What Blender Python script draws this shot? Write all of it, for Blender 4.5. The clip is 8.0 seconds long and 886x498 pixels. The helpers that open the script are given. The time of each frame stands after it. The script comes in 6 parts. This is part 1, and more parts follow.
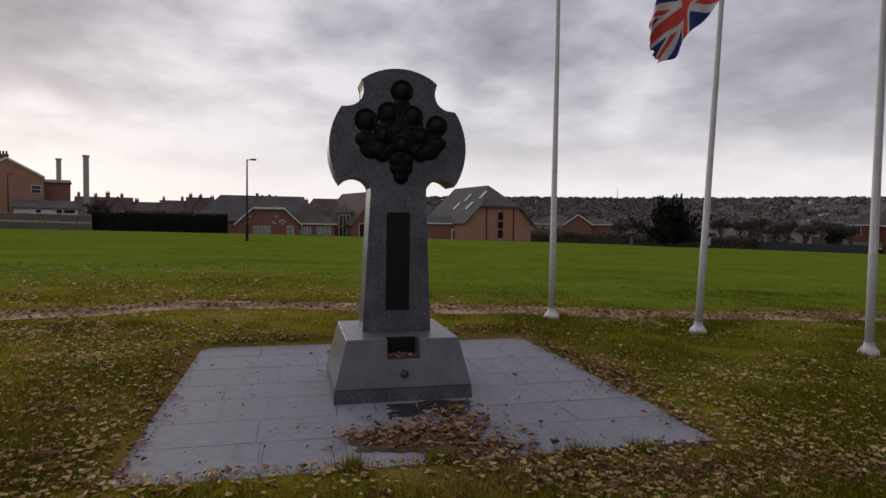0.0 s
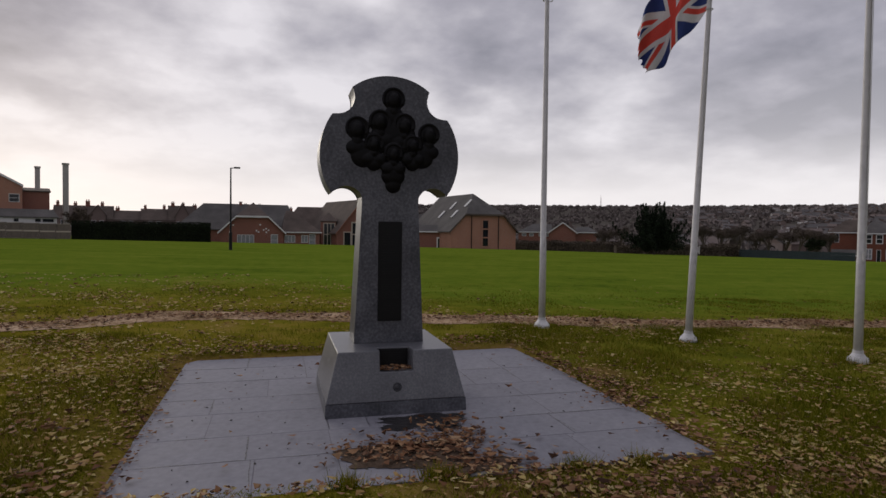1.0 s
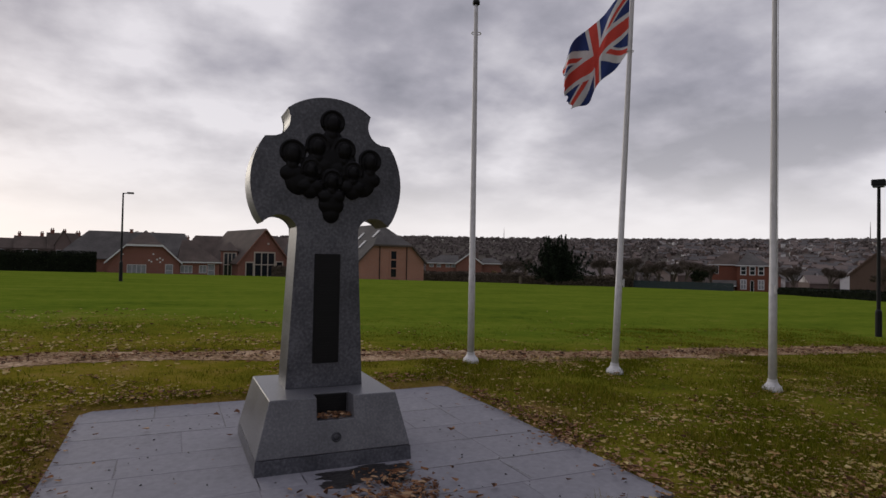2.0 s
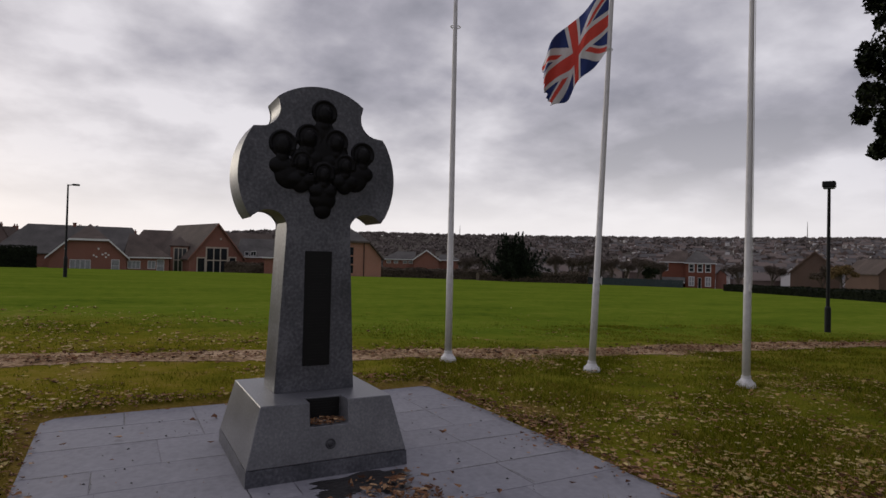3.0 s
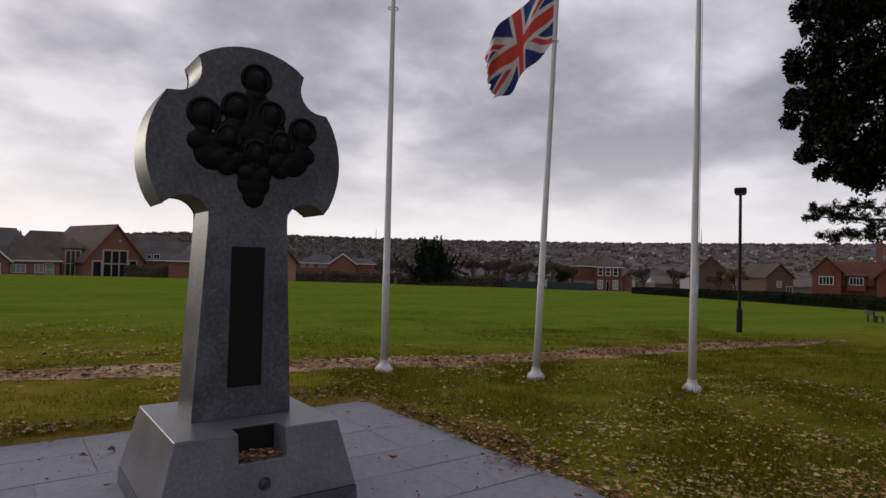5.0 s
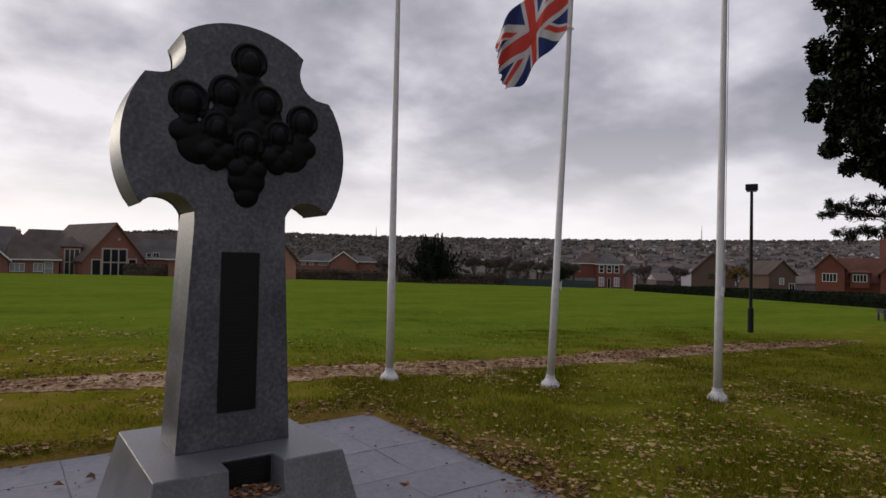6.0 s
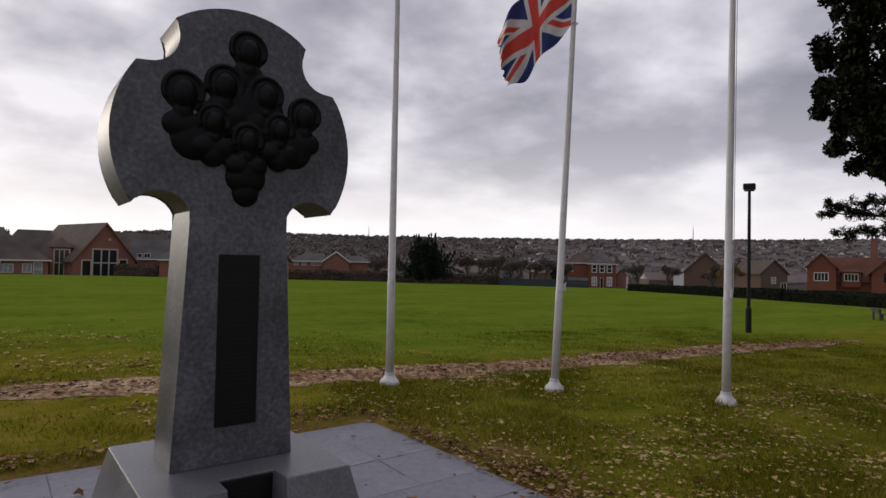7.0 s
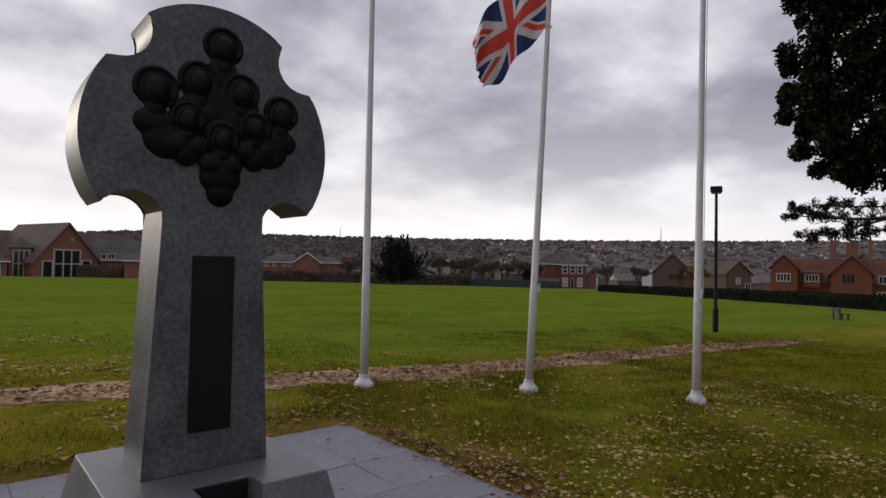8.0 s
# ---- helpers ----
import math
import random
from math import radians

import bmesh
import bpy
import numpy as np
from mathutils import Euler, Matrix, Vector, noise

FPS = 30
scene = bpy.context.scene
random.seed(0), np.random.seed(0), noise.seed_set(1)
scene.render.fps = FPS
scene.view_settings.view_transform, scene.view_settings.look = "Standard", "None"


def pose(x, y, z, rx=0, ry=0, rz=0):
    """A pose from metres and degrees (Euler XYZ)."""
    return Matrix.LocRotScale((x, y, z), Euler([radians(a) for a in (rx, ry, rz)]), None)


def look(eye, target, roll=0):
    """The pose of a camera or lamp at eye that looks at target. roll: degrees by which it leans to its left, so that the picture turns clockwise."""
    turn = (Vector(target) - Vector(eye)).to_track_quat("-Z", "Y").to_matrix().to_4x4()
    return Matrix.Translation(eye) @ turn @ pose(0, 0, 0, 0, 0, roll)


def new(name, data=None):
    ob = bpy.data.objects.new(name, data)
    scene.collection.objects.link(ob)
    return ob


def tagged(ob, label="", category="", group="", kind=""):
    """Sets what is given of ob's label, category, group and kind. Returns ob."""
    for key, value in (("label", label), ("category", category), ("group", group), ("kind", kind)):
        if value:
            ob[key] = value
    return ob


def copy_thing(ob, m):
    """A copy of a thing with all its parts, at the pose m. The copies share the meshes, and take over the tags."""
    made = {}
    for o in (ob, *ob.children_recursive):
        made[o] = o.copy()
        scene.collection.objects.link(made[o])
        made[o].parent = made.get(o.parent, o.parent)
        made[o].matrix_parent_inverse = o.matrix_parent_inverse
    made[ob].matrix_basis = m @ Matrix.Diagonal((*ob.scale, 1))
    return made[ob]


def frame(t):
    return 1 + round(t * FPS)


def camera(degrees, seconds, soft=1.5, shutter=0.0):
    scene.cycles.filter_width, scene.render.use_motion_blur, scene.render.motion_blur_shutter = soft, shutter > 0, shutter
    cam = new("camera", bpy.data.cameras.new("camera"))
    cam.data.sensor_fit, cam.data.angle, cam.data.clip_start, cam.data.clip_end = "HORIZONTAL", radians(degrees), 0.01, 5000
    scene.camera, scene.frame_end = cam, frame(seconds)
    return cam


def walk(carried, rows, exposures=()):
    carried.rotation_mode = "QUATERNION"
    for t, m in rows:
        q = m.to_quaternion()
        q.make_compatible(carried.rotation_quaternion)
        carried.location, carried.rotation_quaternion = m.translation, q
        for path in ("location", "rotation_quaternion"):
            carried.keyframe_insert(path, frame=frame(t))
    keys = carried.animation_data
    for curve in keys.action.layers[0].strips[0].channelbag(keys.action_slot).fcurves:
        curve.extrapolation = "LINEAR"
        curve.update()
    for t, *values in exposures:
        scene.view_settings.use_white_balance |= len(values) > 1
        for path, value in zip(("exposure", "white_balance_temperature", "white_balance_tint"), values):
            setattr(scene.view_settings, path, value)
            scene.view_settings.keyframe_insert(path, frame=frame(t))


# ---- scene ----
cam = camera(72.9, 8.0)
PATH = [
    (0, (-0.875, -0.239, 1.477), (-0.399, 1.702, 1.387), 0.9),
    (0.5, (-0.86, -0.258, 1.483), (-0.378, 1.681, 1.397), 0.9),
    (1, (-0.923, -0.143, 1.486), (-0.398, 1.786, 1.424), 0.8),
    (1.5, (-1.058, 0.072, 1.512), (-0.344, 1.94, 1.533), 0.9),
    (1.7, (-1.084, 0.148, 1.506), (-0.305, 1.99, 1.548), 1.0),
    (2.8, (-1.268, 0.499, 1.503), (-0.403, 2.301, 1.539), 1.2),
    (3, (-1.332, 0.539, 1.512), (-0.383, 2.299, 1.548), 1.3),
    (3.5, (-1.394, 0.661, 1.497), (-0.264, 2.31, 1.539), 1.5),
    (4, (-1.354, 0.846, 1.469), (-0.175, 2.46, 1.525), 1.5),
    (4.5, (-1.315, 1.035, 1.453), (-0.132, 2.646, 1.512), 1.4),
    (6, (-1.054, 1.697, 1.52), (0.13, 3.308, 1.567), 1.2),
    (6.5, (-1.016, 1.829, 1.529), (0.169, 3.439, 1.576), 1.1),
    (7, (-1.016, 1.927, 1.533), (0.188, 3.524, 1.58), 1.1),
    (7.5, (-1.028, 1.962, 1.535), (0.214, 3.529, 1.584), 1.1),
    (8, (-1.033, 1.964, 1.535), (0.244, 3.503, 1.587), 1.1),
]
walk(cam, [(t, look(eye, target, roll)) for t, eye, target, roll in PATH], [(0, 0.04), (3.5, 0.02), (6, 0.18), (8, 0.28)])

# ---- world, sun ----
world = bpy.data.worlds.new("overcast_sky")
scene.world = world
world.use_nodes = True
SUN_AZ, SUN_EL = -22.0, 13.0


def build_sky():
    nt = world.node_tree
    nt.nodes.clear()
    N, L = nt.nodes.new, nt.links.new

    def math_node(op, a, b=None, clamp=False):
        n = N("ShaderNodeMath")
        n.operation, n.use_clamp = op, clamp
        for k, v in enumerate((a, b)):
            if v is None:
                continue
            if isinstance(v, (int, float)):
                n.inputs[k].default_value = v
            else:
                L(v, n.inputs[k])
        return n.outputs[0]

    def ramp(fac, *stops):
        n = N("ShaderNodeValToRGB")
        while len(n.color_ramp.elements) < len(stops):
            n.color_ramp.elements.new(0.5)
        for el, (p, c) in zip(n.color_ramp.elements, stops):
            el.position, el.color = p, (*c, 1)
        L(fac, n.inputs[0])
        return n.outputs[0]

    def mix(kind, fac, a, b):
        n = N("ShaderNodeMix")
        n.data_type, n.blend_type = "RGBA", kind
        for k, v in ((0, fac), (6, a), (7, b)):
            if isinstance(v, (int, float)):
                n.inputs[k].default_value = v
            elif isinstance(v, tuple):
                n.inputs[k].default_value = (*v, 1)
            else:
                L(v, n.inputs[k])
        return n.outputs[2]

    co = N("ShaderNodeTexCoord").outputs["Generated"]
    sep = N("ShaderNodeSeparateXYZ")
    L(co, sep.inputs[0])
    x, y, z = sep.outputs
    up = math_node("MAXIMUM", z, 0.0)
    lift = math_node("ADD", up, 0.30)
    flat = N("ShaderNodeCombineXYZ")
    L(math_node("DIVIDE", x, lift), flat.inputs[0])
    L(math_node("DIVIDE", y, lift), flat.inputs[1])

    def clouds(scale, detail, rough, shift, warp=0.6):
        mp = N("ShaderNodeMapping")
        mp.inputs["Location"].default_value = shift
        L(flat.outputs[0], mp.inputs[0])
        n = N("ShaderNodeTexNoise")
        n.inputs["Scale"].default_value, n.inputs["Detail"].default_value = scale, detail
        n.inputs["Roughness"].default_value, n.inputs["Distortion"].default_value = rough, warp
        L(mp.outputs[0], n.inputs["Vector"])
        return n.outputs["Fac"]

    big = clouds(1.15, 4, 0.45, (3.1, 1.7, 0.0), 0.0)
    small = clouds(3.2, 6, 0.52, (8.3, 4.4, 2.0), 0.0)
    body = math_node("ADD", math_node("MULTIPLY", big, 0.56), math_node("MULTIPLY", small, 0.44))
    cloud = ramp(body, (0.39, (0.29, 0.288, 0.342)), (0.46, (0.42, 0.41, 0.475)), (0.52, (0.58, 0.565, 0.625)), (0.60, (0.81, 0.79, 0.85)))
    # brighter low down, where the cloud thins out
    low = ramp(z, (0.0, (1, 1, 1)), (0.06, (0.85, 0.85, 0.85)), (0.15, (0.26, 0.26, 0.26)), (0.27, (0, 0, 0)))
    glow = mix("MIX", low, cloud, (1.0, 0.96, 0.975))
    # the side away from the hidden sun is a heavier grey
    a = radians(SUN_AZ)
    toward = math_node("ADD", math_node("MULTIPLY", x, math.sin(a)), math_node("MULTIPLY", y, math.cos(a)))
    side = ramp(math_node("ADD", math_node("MULTIPLY", toward, 0.5), 0.5), (0.0, (0.62, 0.62, 0.65)), (0.42, (0.85, 0.85, 0.88)), (0.60, (1.0, 1.0, 1.0)), (1.0, (1.03, 1.015, 1.0)))
    # an overcast sky is brightest overhead
    high = ramp(z, (0.42, (0.5, 0.5, 0.5)), (0.85, (0.72, 0.72, 0.72)))
    lit = mix("MULTIPLY", 1.0, mix("MULTIPLY", 1.0, glow, side), mix("ADD", 1.0, high, high))
    ground = mix("MIX", math_node("MULTIPLY", math_node("ADD", z, 0.02), 60.0, True), (0.10, 0.11, 0.09), lit)
    sky = N("ShaderNodeTexSky")
    sky.sky_type, sky.sun_disc = "NISHITA", False
    sky.sun_elevation, sky.sun_rotation = radians(SUN_EL), radians(SUN_AZ)
    bg1, bg2 = N("ShaderNodeBackground"), N("ShaderNodeBackground")
    L(sky.outputs[0], bg1.inputs[0])
    bg1.inputs[1].default_value = 0.05
    L(ground, bg2.inputs[0])
    bg2.inputs[1].default_value = 0.95
    mixer = N("ShaderNodeMixShader")
    mixer.inputs[0].default_value = 0.93
    L(bg1.outputs[0], mixer.inputs[1])
    L(bg2.outputs[0], mixer.inputs[2])
    out = N("ShaderNodeOutputWorld")
    L(mixer.outputs[0], out.inputs[0])


build_sky()
sun_data = bpy.data.lights.new("sun", "SUN")
sun_data.energy, sun_data.angle, sun_data.color = 0.6, radians(14), (1.0, 0.90, 0.76)
sun = new("sun", sun_data)
_d = Vector((math.sin(radians(SUN_AZ)) * math.cos(radians(SUN_EL)), math.cos(radians(SUN_AZ)) * math.cos(radians(SUN_EL)), math.sin(radians(SUN_EL))))
sun.matrix_world = look(_d * 60, (0, 0, 0))


# ---- materials ----
def material(name, stops, rough=0.7, metal=0.0, fine=30.0, coarse=1.5, bump=0.2, detail=6, island=0.0, per_object=0.0, spec=0.5, stretch=(1, 1, 1), rough_var=0.12, bump_scale=None):
    """Base colours run over a mix of a fine and a coarse noise, and a random shift by piece."""
    m = bpy.data.materials.new(name)
    m.use_nodes = True
    nt = m.node_tree
    N, L = nt.nodes.new, nt.links.new
    b = nt.nodes["Principled BSDF"]
    co = N("ShaderNodeTexCoord").outputs["Object"]
    mp = N("ShaderNodeMapping")
    mp.inputs["Scale"].default_value = stretch
    L(co, mp.inputs[0])

    def noise_tex(scale, det):
        n = N("ShaderNodeTexNoise")
        n.inputs["Scale"].default_value, n.inputs["Detail"].default_value = scale, det
        L(mp.outputs[0], n.inputs["Vector"])
        return n.outputs["Fac"]

    def op(kind, p, q):
        n = N("ShaderNodeMath")
        n.operation = kind
        for k, v in enumerate((p, q)):
            if isinstance(v, (int, float)):
                n.inputs[k].default_value = v
            else:
                L(v, n.inputs[k])
        return n.outputs[0]

    f, c = noise_tex(fine, detail), noise_tex(coarse, 4)
    fac = op("ADD", op("MULTIPLY", f, 0.5), op("MULTIPLY", c, 0.5))
    if island:
        g = N("ShaderNodeNewGeometry").outputs["Random Per Island"]
        fac = op("ADD", fac, op("MULTIPLY", op("SUBTRACT", g, 0.5), island))
    if per_object:
        g = N("ShaderNodeObjectInfo").outputs["Random"]
        fac = op("ADD", fac, op("MULTIPLY", op("SUBTRACT", g, 0.5), per_object))
    r = N("ShaderNodeValToRGB")
    while len(r.color_ramp.elements) < len(stops):
        r.color_ramp.elements.new(0.5)
    for el, (p, col) in zip(r.color_ramp.elements, stops):
        el.position, el.color = p, (*col, 1)
    L(fac, r.inputs[0])
    L(r.outputs[0], b.inputs["Base Color"])
    L(op("ADD", op("MULTIPLY", op("SUBTRACT", c, 0.5), rough_var * 2), rough), b.inputs["Roughness"])
    b.inputs["Metallic"].default_value = metal
    b.inputs["Specular IOR Level"].default_value = spec
    if bump:
        bn = N("ShaderNodeBump")
        bn.inputs["Strength"].default_value, bn.inputs["Distance"].default_value = bump, 0.02 if bump_scale is None else bump_scale
        L(f, bn.inputs["Height"])
        L(bn.outputs[0], b.inputs["Normal"])
    return m


def tone(c, *ks):
    """Ramp stops: the colour c at several strengths."""
    n = len(ks)
    return [(0.3 + 0.4 * i / max(1, n - 1), tuple(min(0.9, v * k) for v in c)) for i, k in enumerate(ks)]


def brick_material(name, c1, c2, mortar, bump=0.4):
    m = material(name, tone(c1, 0.6, 1.0, 1.35), 0.85, fine=5, coarse=0.5, bump=0.1, spec=0.12)
    nt = m.node_tree
    N, L = nt.nodes.new, nt.links.new
    b = nt.nodes["Principled BSDF"]
    co = N("ShaderNodeTexCoord").outputs["Object"]
    sep = N("ShaderNodeSeparateXYZ")
    L(co, sep.inputs[0])
    add = N("ShaderNodeMath")
    L(sep.outputs[0], add.inputs[0])
    L(sep.outputs[1], add.inputs[1])
    com = N("ShaderNodeCombineXYZ")
    L(add.outputs[0], com.inputs[0])
    L(sep.outputs[2], com.inputs[1])
    t = N("ShaderNodeTexBrick")
    t.inputs["Color1"].default_value, t.inputs["Color2"].default_value, t.inputs["Mortar"].default_value = (*c1, 1), (*c2, 1), (*mortar, 1)
    t.inputs["Scale"].default_value, t.inputs["Mortar Size"].default_value = 1.0, 0.008
    t.inputs["Brick Width"].default_value, t.inputs["Row Height"].default_value = 0.225, 0.075
    L(com.outputs[0], t.inputs["Vector"])
    base = b.inputs["Base Color"].links[0].from_socket
    mx = N("ShaderNodeMix")
    mx.data_type, mx.blend_type = "RGBA", "MIX"
    mx.inputs[0].default_value = 0.55
    L(base, mx.inputs[6])
    L(t.outputs["Color"], mx.inputs[7])
    L(mx.outputs[2], b.inputs["Base Color"])
    return m


def roof_material(name, c):
    m = material(name, tone(c, 0.55, 0.95, 1.5), 0.8, fine=7, coarse=0.45, bump=0.3, spec=0.12)
    nt = m.node_tree
    N, L = nt.nodes.new, nt.links.new
    b = nt.nodes["Principled BSDF"]
    w = N("ShaderNodeTexWave")
    w.bands_direction = "Z"
    w.inputs["Scale"].default_value, w.inputs["Distortion"].default_value = 2.2, 0.6
    L(N("ShaderNodeTexCoord").outputs["Object"], w.inputs["Vector"])
    mx = N("ShaderNodeMix")
    mx.data_type, mx.blend_type = "RGBA", "MULTIPLY"
    mx.inputs[0].default_value = 0.25
    L(b.inputs["Base Color"].links[0].from_socket, mx.inputs[6])
    L(w.outputs["Color"], mx.inputs[7])
    L(mx.outputs[2], b.inputs["Base Color"])
    return m


def plain_glass(name):
    m = bpy.data.materials.new(name)
    m.use_nodes = True
    b = m.node_tree.nodes["Principled BSDF"]
    b.inputs["Base Color"].default_value = (0.015, 0.018, 0.022, 1)
    b.inputs["Roughness"].default_value = 0.08
    return m


GRANITE = material("grey_granite", [(0.37, (0.034, 0.035, 0.042)), (0.46, (0.056, 0.057, 0.068)), (0.53, (0.076, 0.077, 0.091)), (0.62, (0.116, 0.117, 0.132))], 0.43, fine=44, coarse=3.5, bump=0.03, bump_scale=0.001, detail=3, spec=0.50, rough_var=0.06)
# the same granite, base colour lightened for the sky its slopes catch; smoother too
PLINTH_STONE_LIT = material("honed_sky_lit_granite", [(0.34, (0.070, 0.071, 0.080)), (0.46, (0.098, 0.099, 0.110)), (0.55, (0.120, 0.121, 0.132)), (0.66, (0.165, 0.166, 0.178))], 0.38, fine=62, coarse=2.5, bump=0.03, bump_scale=0.001, detail=3, spec=0.55, rough_var=0.08)
BRONZE = material("dark_bronze", tone((0.0055, 0.005, 0.0055), 0.6, 1.0, 1.6), 0.42, metal=0.0, fine=40, coarse=5, bump=0.10, spec=0.13)
PLAQUE = material("black_plaque", tone((0.004, 0.004, 0.0045), 0.8, 1.2), 0.5, fine=60, coarse=4, bump=0.03, spec=0.25)
EMBLEM = material("dull_grey_metal", tone((0.028, 0.028, 0.034), 0.7, 1.0, 1.4), 0.45, fine=60, coarse=4, bump=0.05, spec=0.5)
LETTER = material("worn_lettering", tone((0.008, 0.008, 0.0085), 0.8, 1.2), 0.5, fine=60, coarse=4, bump=0.0, spec=0.25)
FLAGSTONE = material("grey_paving", [(0.28, (0.140, 0.137, 0.158)), (0.44, (0.185, 0.182, 0.206)), (0.57, (0.209, 0.206, 0.230)), (0.72, (0.256, 0.253, 0.276))], 0.72, fine=22, coarse=1.1, bump=0.07, per_object=0.06, spec=0.26, rough_var=0.26, bump_scale=0.004)
MORTAR = material("pale_joint", tone((0.165, 0.157, 0.184), 0.6, 1.15), 0.8, fine=40, coarse=3, bump=0.5)
SOIL = material("damp_soil", tone((0.085, 0.058, 0.04), 0.5, 1.0, 1.6), 0.9, fine=30, coarse=5, bump=0.8, spec=0.1)
WET = material("wet_dirt", tone((0.02, 0.018, 0.018), 0.6, 1.4), 0.35, fine=25, coarse=4, bump=0.5)
PATH_DIRT = material("leafy_dirt", [(0.36, (0.10, 0.066, 0.034)), (0.45, (0.24, 0.160, 0.092)), (0.54, (0.38, 0.265, 0.165)), (0.64, (0.54, 0.40, 0.27))], 0.95, fine=16, coarse=1.6, bump=0.9, spec=0.0)
LEAF_LITTER = material("fallen_leaf", [(0.10, (0.055, 0.026, 0.012)), (0.26, (0.165, 0.082, 0.032)), (0.42, (0.29, 0.175, 0.072)), (0.60, (0.37, 0.26, 0.105)), (0.80, (0.40, 0.31, 0.115)), (0.97, (0.47, 0.385, 0.20))], 0.75, fine=20, coarse=2, bump=0.1, island=0.9, spec=0.05)
LEAF_BROWN = material("rusty_fallen_leaf", [(0.12, (0.040, 0.020, 0.012)), (0.32, (0.105, 0.048, 0.026)), (0.52, (0.185, 0.088, 0.045)), (0.72, (0.25, 0.135, 0.070)), (0.92, (0.36, 0.235, 0.135))], 0.75, fine=20, coarse=2, bump=0.1, island=0.9, spec=0.08)
BLADE = material("grass_blade", [(0.25, (0.050, 0.068, 0.005)), (0.45, (0.088, 0.122, 0.008)), (0.6, (0.122, 0.150, 0.011)), (0.75, (0.20, 0.17, 0.035))], 0.7, fine=3, coarse=0.35, bump=0.0, island=0.45, spec=0.0)
BLADE_OLD = material("olive_grass_blade", [(0.20, (0.048, 0.052, 0.004)), (0.38, (0.095, 0.106, 0.006)), (0.54, (0.152, 0.148, 0.010)), (0.70, (0.23, 0.19, 0.03)), (0.9, (0.28, 0.18, 0.06))], 0.8, fine=3, coarse=0.5, bump=0.0, island=0.45, spec=0.0)
WHITE_PAINT = material("white_paint", tone((0.56, 0.55, 0.555), 0.75, 1.0, 1.1), 0.45, fine=12, coarse=1.2, bump=0.05)
BLACK_PAINT = material("black_paint", tone((0.009, 0.009, 0.010), 0.8, 1.3), 0.5, fine=20, coarse=2, bump=0.05, spec=0.2)
BRICK = brick_material("red_brick", (0.205, 0.080, 0.058), (0.25, 0.105, 0.076), (0.26, 0.21, 0.18))
BRICK_TAN = brick_material("buff_brick", (0.33, 0.155, 0.105), (0.38, 0.195, 0.135), (0.34, 0.28, 0.24))
BRICK_DARK = brick_material("brown_brick", (0.115, 0.072, 0.058), (0.145, 0.09, 0.072), (0.13, 0.11, 0.095))
BRICK_ORANGE = brick_material("orange_brick", (0.155, 0.052, 0.032), (0.20, 0.068, 0.042), (0.14, 0.10, 0.08))
ROOF_SLATE = roof_material("slate_roof", (0.105, 0.098, 0.093))
ROOF_BROWN = roof_material("brown_tile_roof", (0.105, 0.082, 0.07))
ROOF_RED = roof_material("red_tile_roof", (0.135, 0.06, 0.042))
TRIM = material("white_trim", tone((0.66, 0.65, 0.64), 0.85, 1.0), 0.5, fine=10, coarse=1, bump=0.02)
STONE_TRIM = material("stone_trim", tone((0.42, 0.36, 0.30), 0.85, 1.1), 0.8, fine=10, coarse=1, bump=0.1)
GLASS = plain_glass("window_glass")
CURTAIN = material("net_curtain", tone((0.26, 0.27, 0.28), 0.55, 1.15), 0.6, fine=6, coarse=2, bump=0.0)
RENDER_WHITE = material("white_render", tone((0.62, 0.61, 0.60), 0.85, 1.05), 0.8, fine=8, coarse=0.7, bump=0.1)
CONCRETE = material("pale_concrete", tone((0.38, 0.36, 0.34), 0.75, 1.1), 0.85, fine=6, coarse=0.6, bump=0.2)
FENCE_WOOD = material("weathered_fence", tone((0.13, 0.105, 0.088), 0.6, 1.0, 1.3), 0.85, fine=5, coarse=1, bump=0.2, stretch=(4, 4, 0.6))
GREEN_MESH = material("green_fence_paint", tone((0.012, 0.026, 0.030), 0.7, 1.3), 0.6, fine=10, coarse=1, bump=0.1)
HEDGE = material("dark_hedge", tone((0.011, 0.015, 0.007), 0.4, 1.0, 1.9), 0.85, fine=3, coarse=0.5, bump=0.0, island=0.5, spec=0.1)
HEDGE_BROWN = material("wintry_shrub", tone((0.10, 0.078, 0.06), 0.4, 1.0, 1.5), 0.9, fine=3, coarse=0.4, bump=0.0, island=0.6, spec=0.1)
LEAF_DARK = material("evergreen_leaf", tone((0.011, 0.015, 0.006), 0.35, 1.0, 2.1), 0.6, fine=3, coarse=0.8, bump=0.0, island=0.7, spec=0.08)
CONIFER = material("conifer_foliage", tone((0.013, 0.020, 0.010), 0.4, 1.0, 1.7), 0.8, fine=3, coarse=0.5, bump=0.0, island=0.6, spec=0.15)
OCHRE_LEAF = material("ochre_foliage", tone((0.17, 0.115, 0.05), 0.4, 1.0, 1.5), 0.8, fine=3, coarse=0.4, bump=0.0, island=0.6, spec=0.1)
BARK = material("dark_bark", tone((0.075, 0.058, 0.045), 0.5, 1.0, 1.4), 0.9, fine=14, coarse=2, bump=0.7, stretch=(1, 1, 0.3))
TWIG = material("bare_twig", tone((0.095, 0.075, 0.062), 0.6, 1.0, 1.4), 0.9, fine=5, coarse=0.5, bump=0.0, island=0.5, spec=0.1)
WOODS = material("winter_woods", tone((0.150, 0.128, 0.118), 0.8, 1.0, 1.2), 0.95, fine=0.25, coarse=0.02, bump=0.0, island=0.2, spec=0.0)
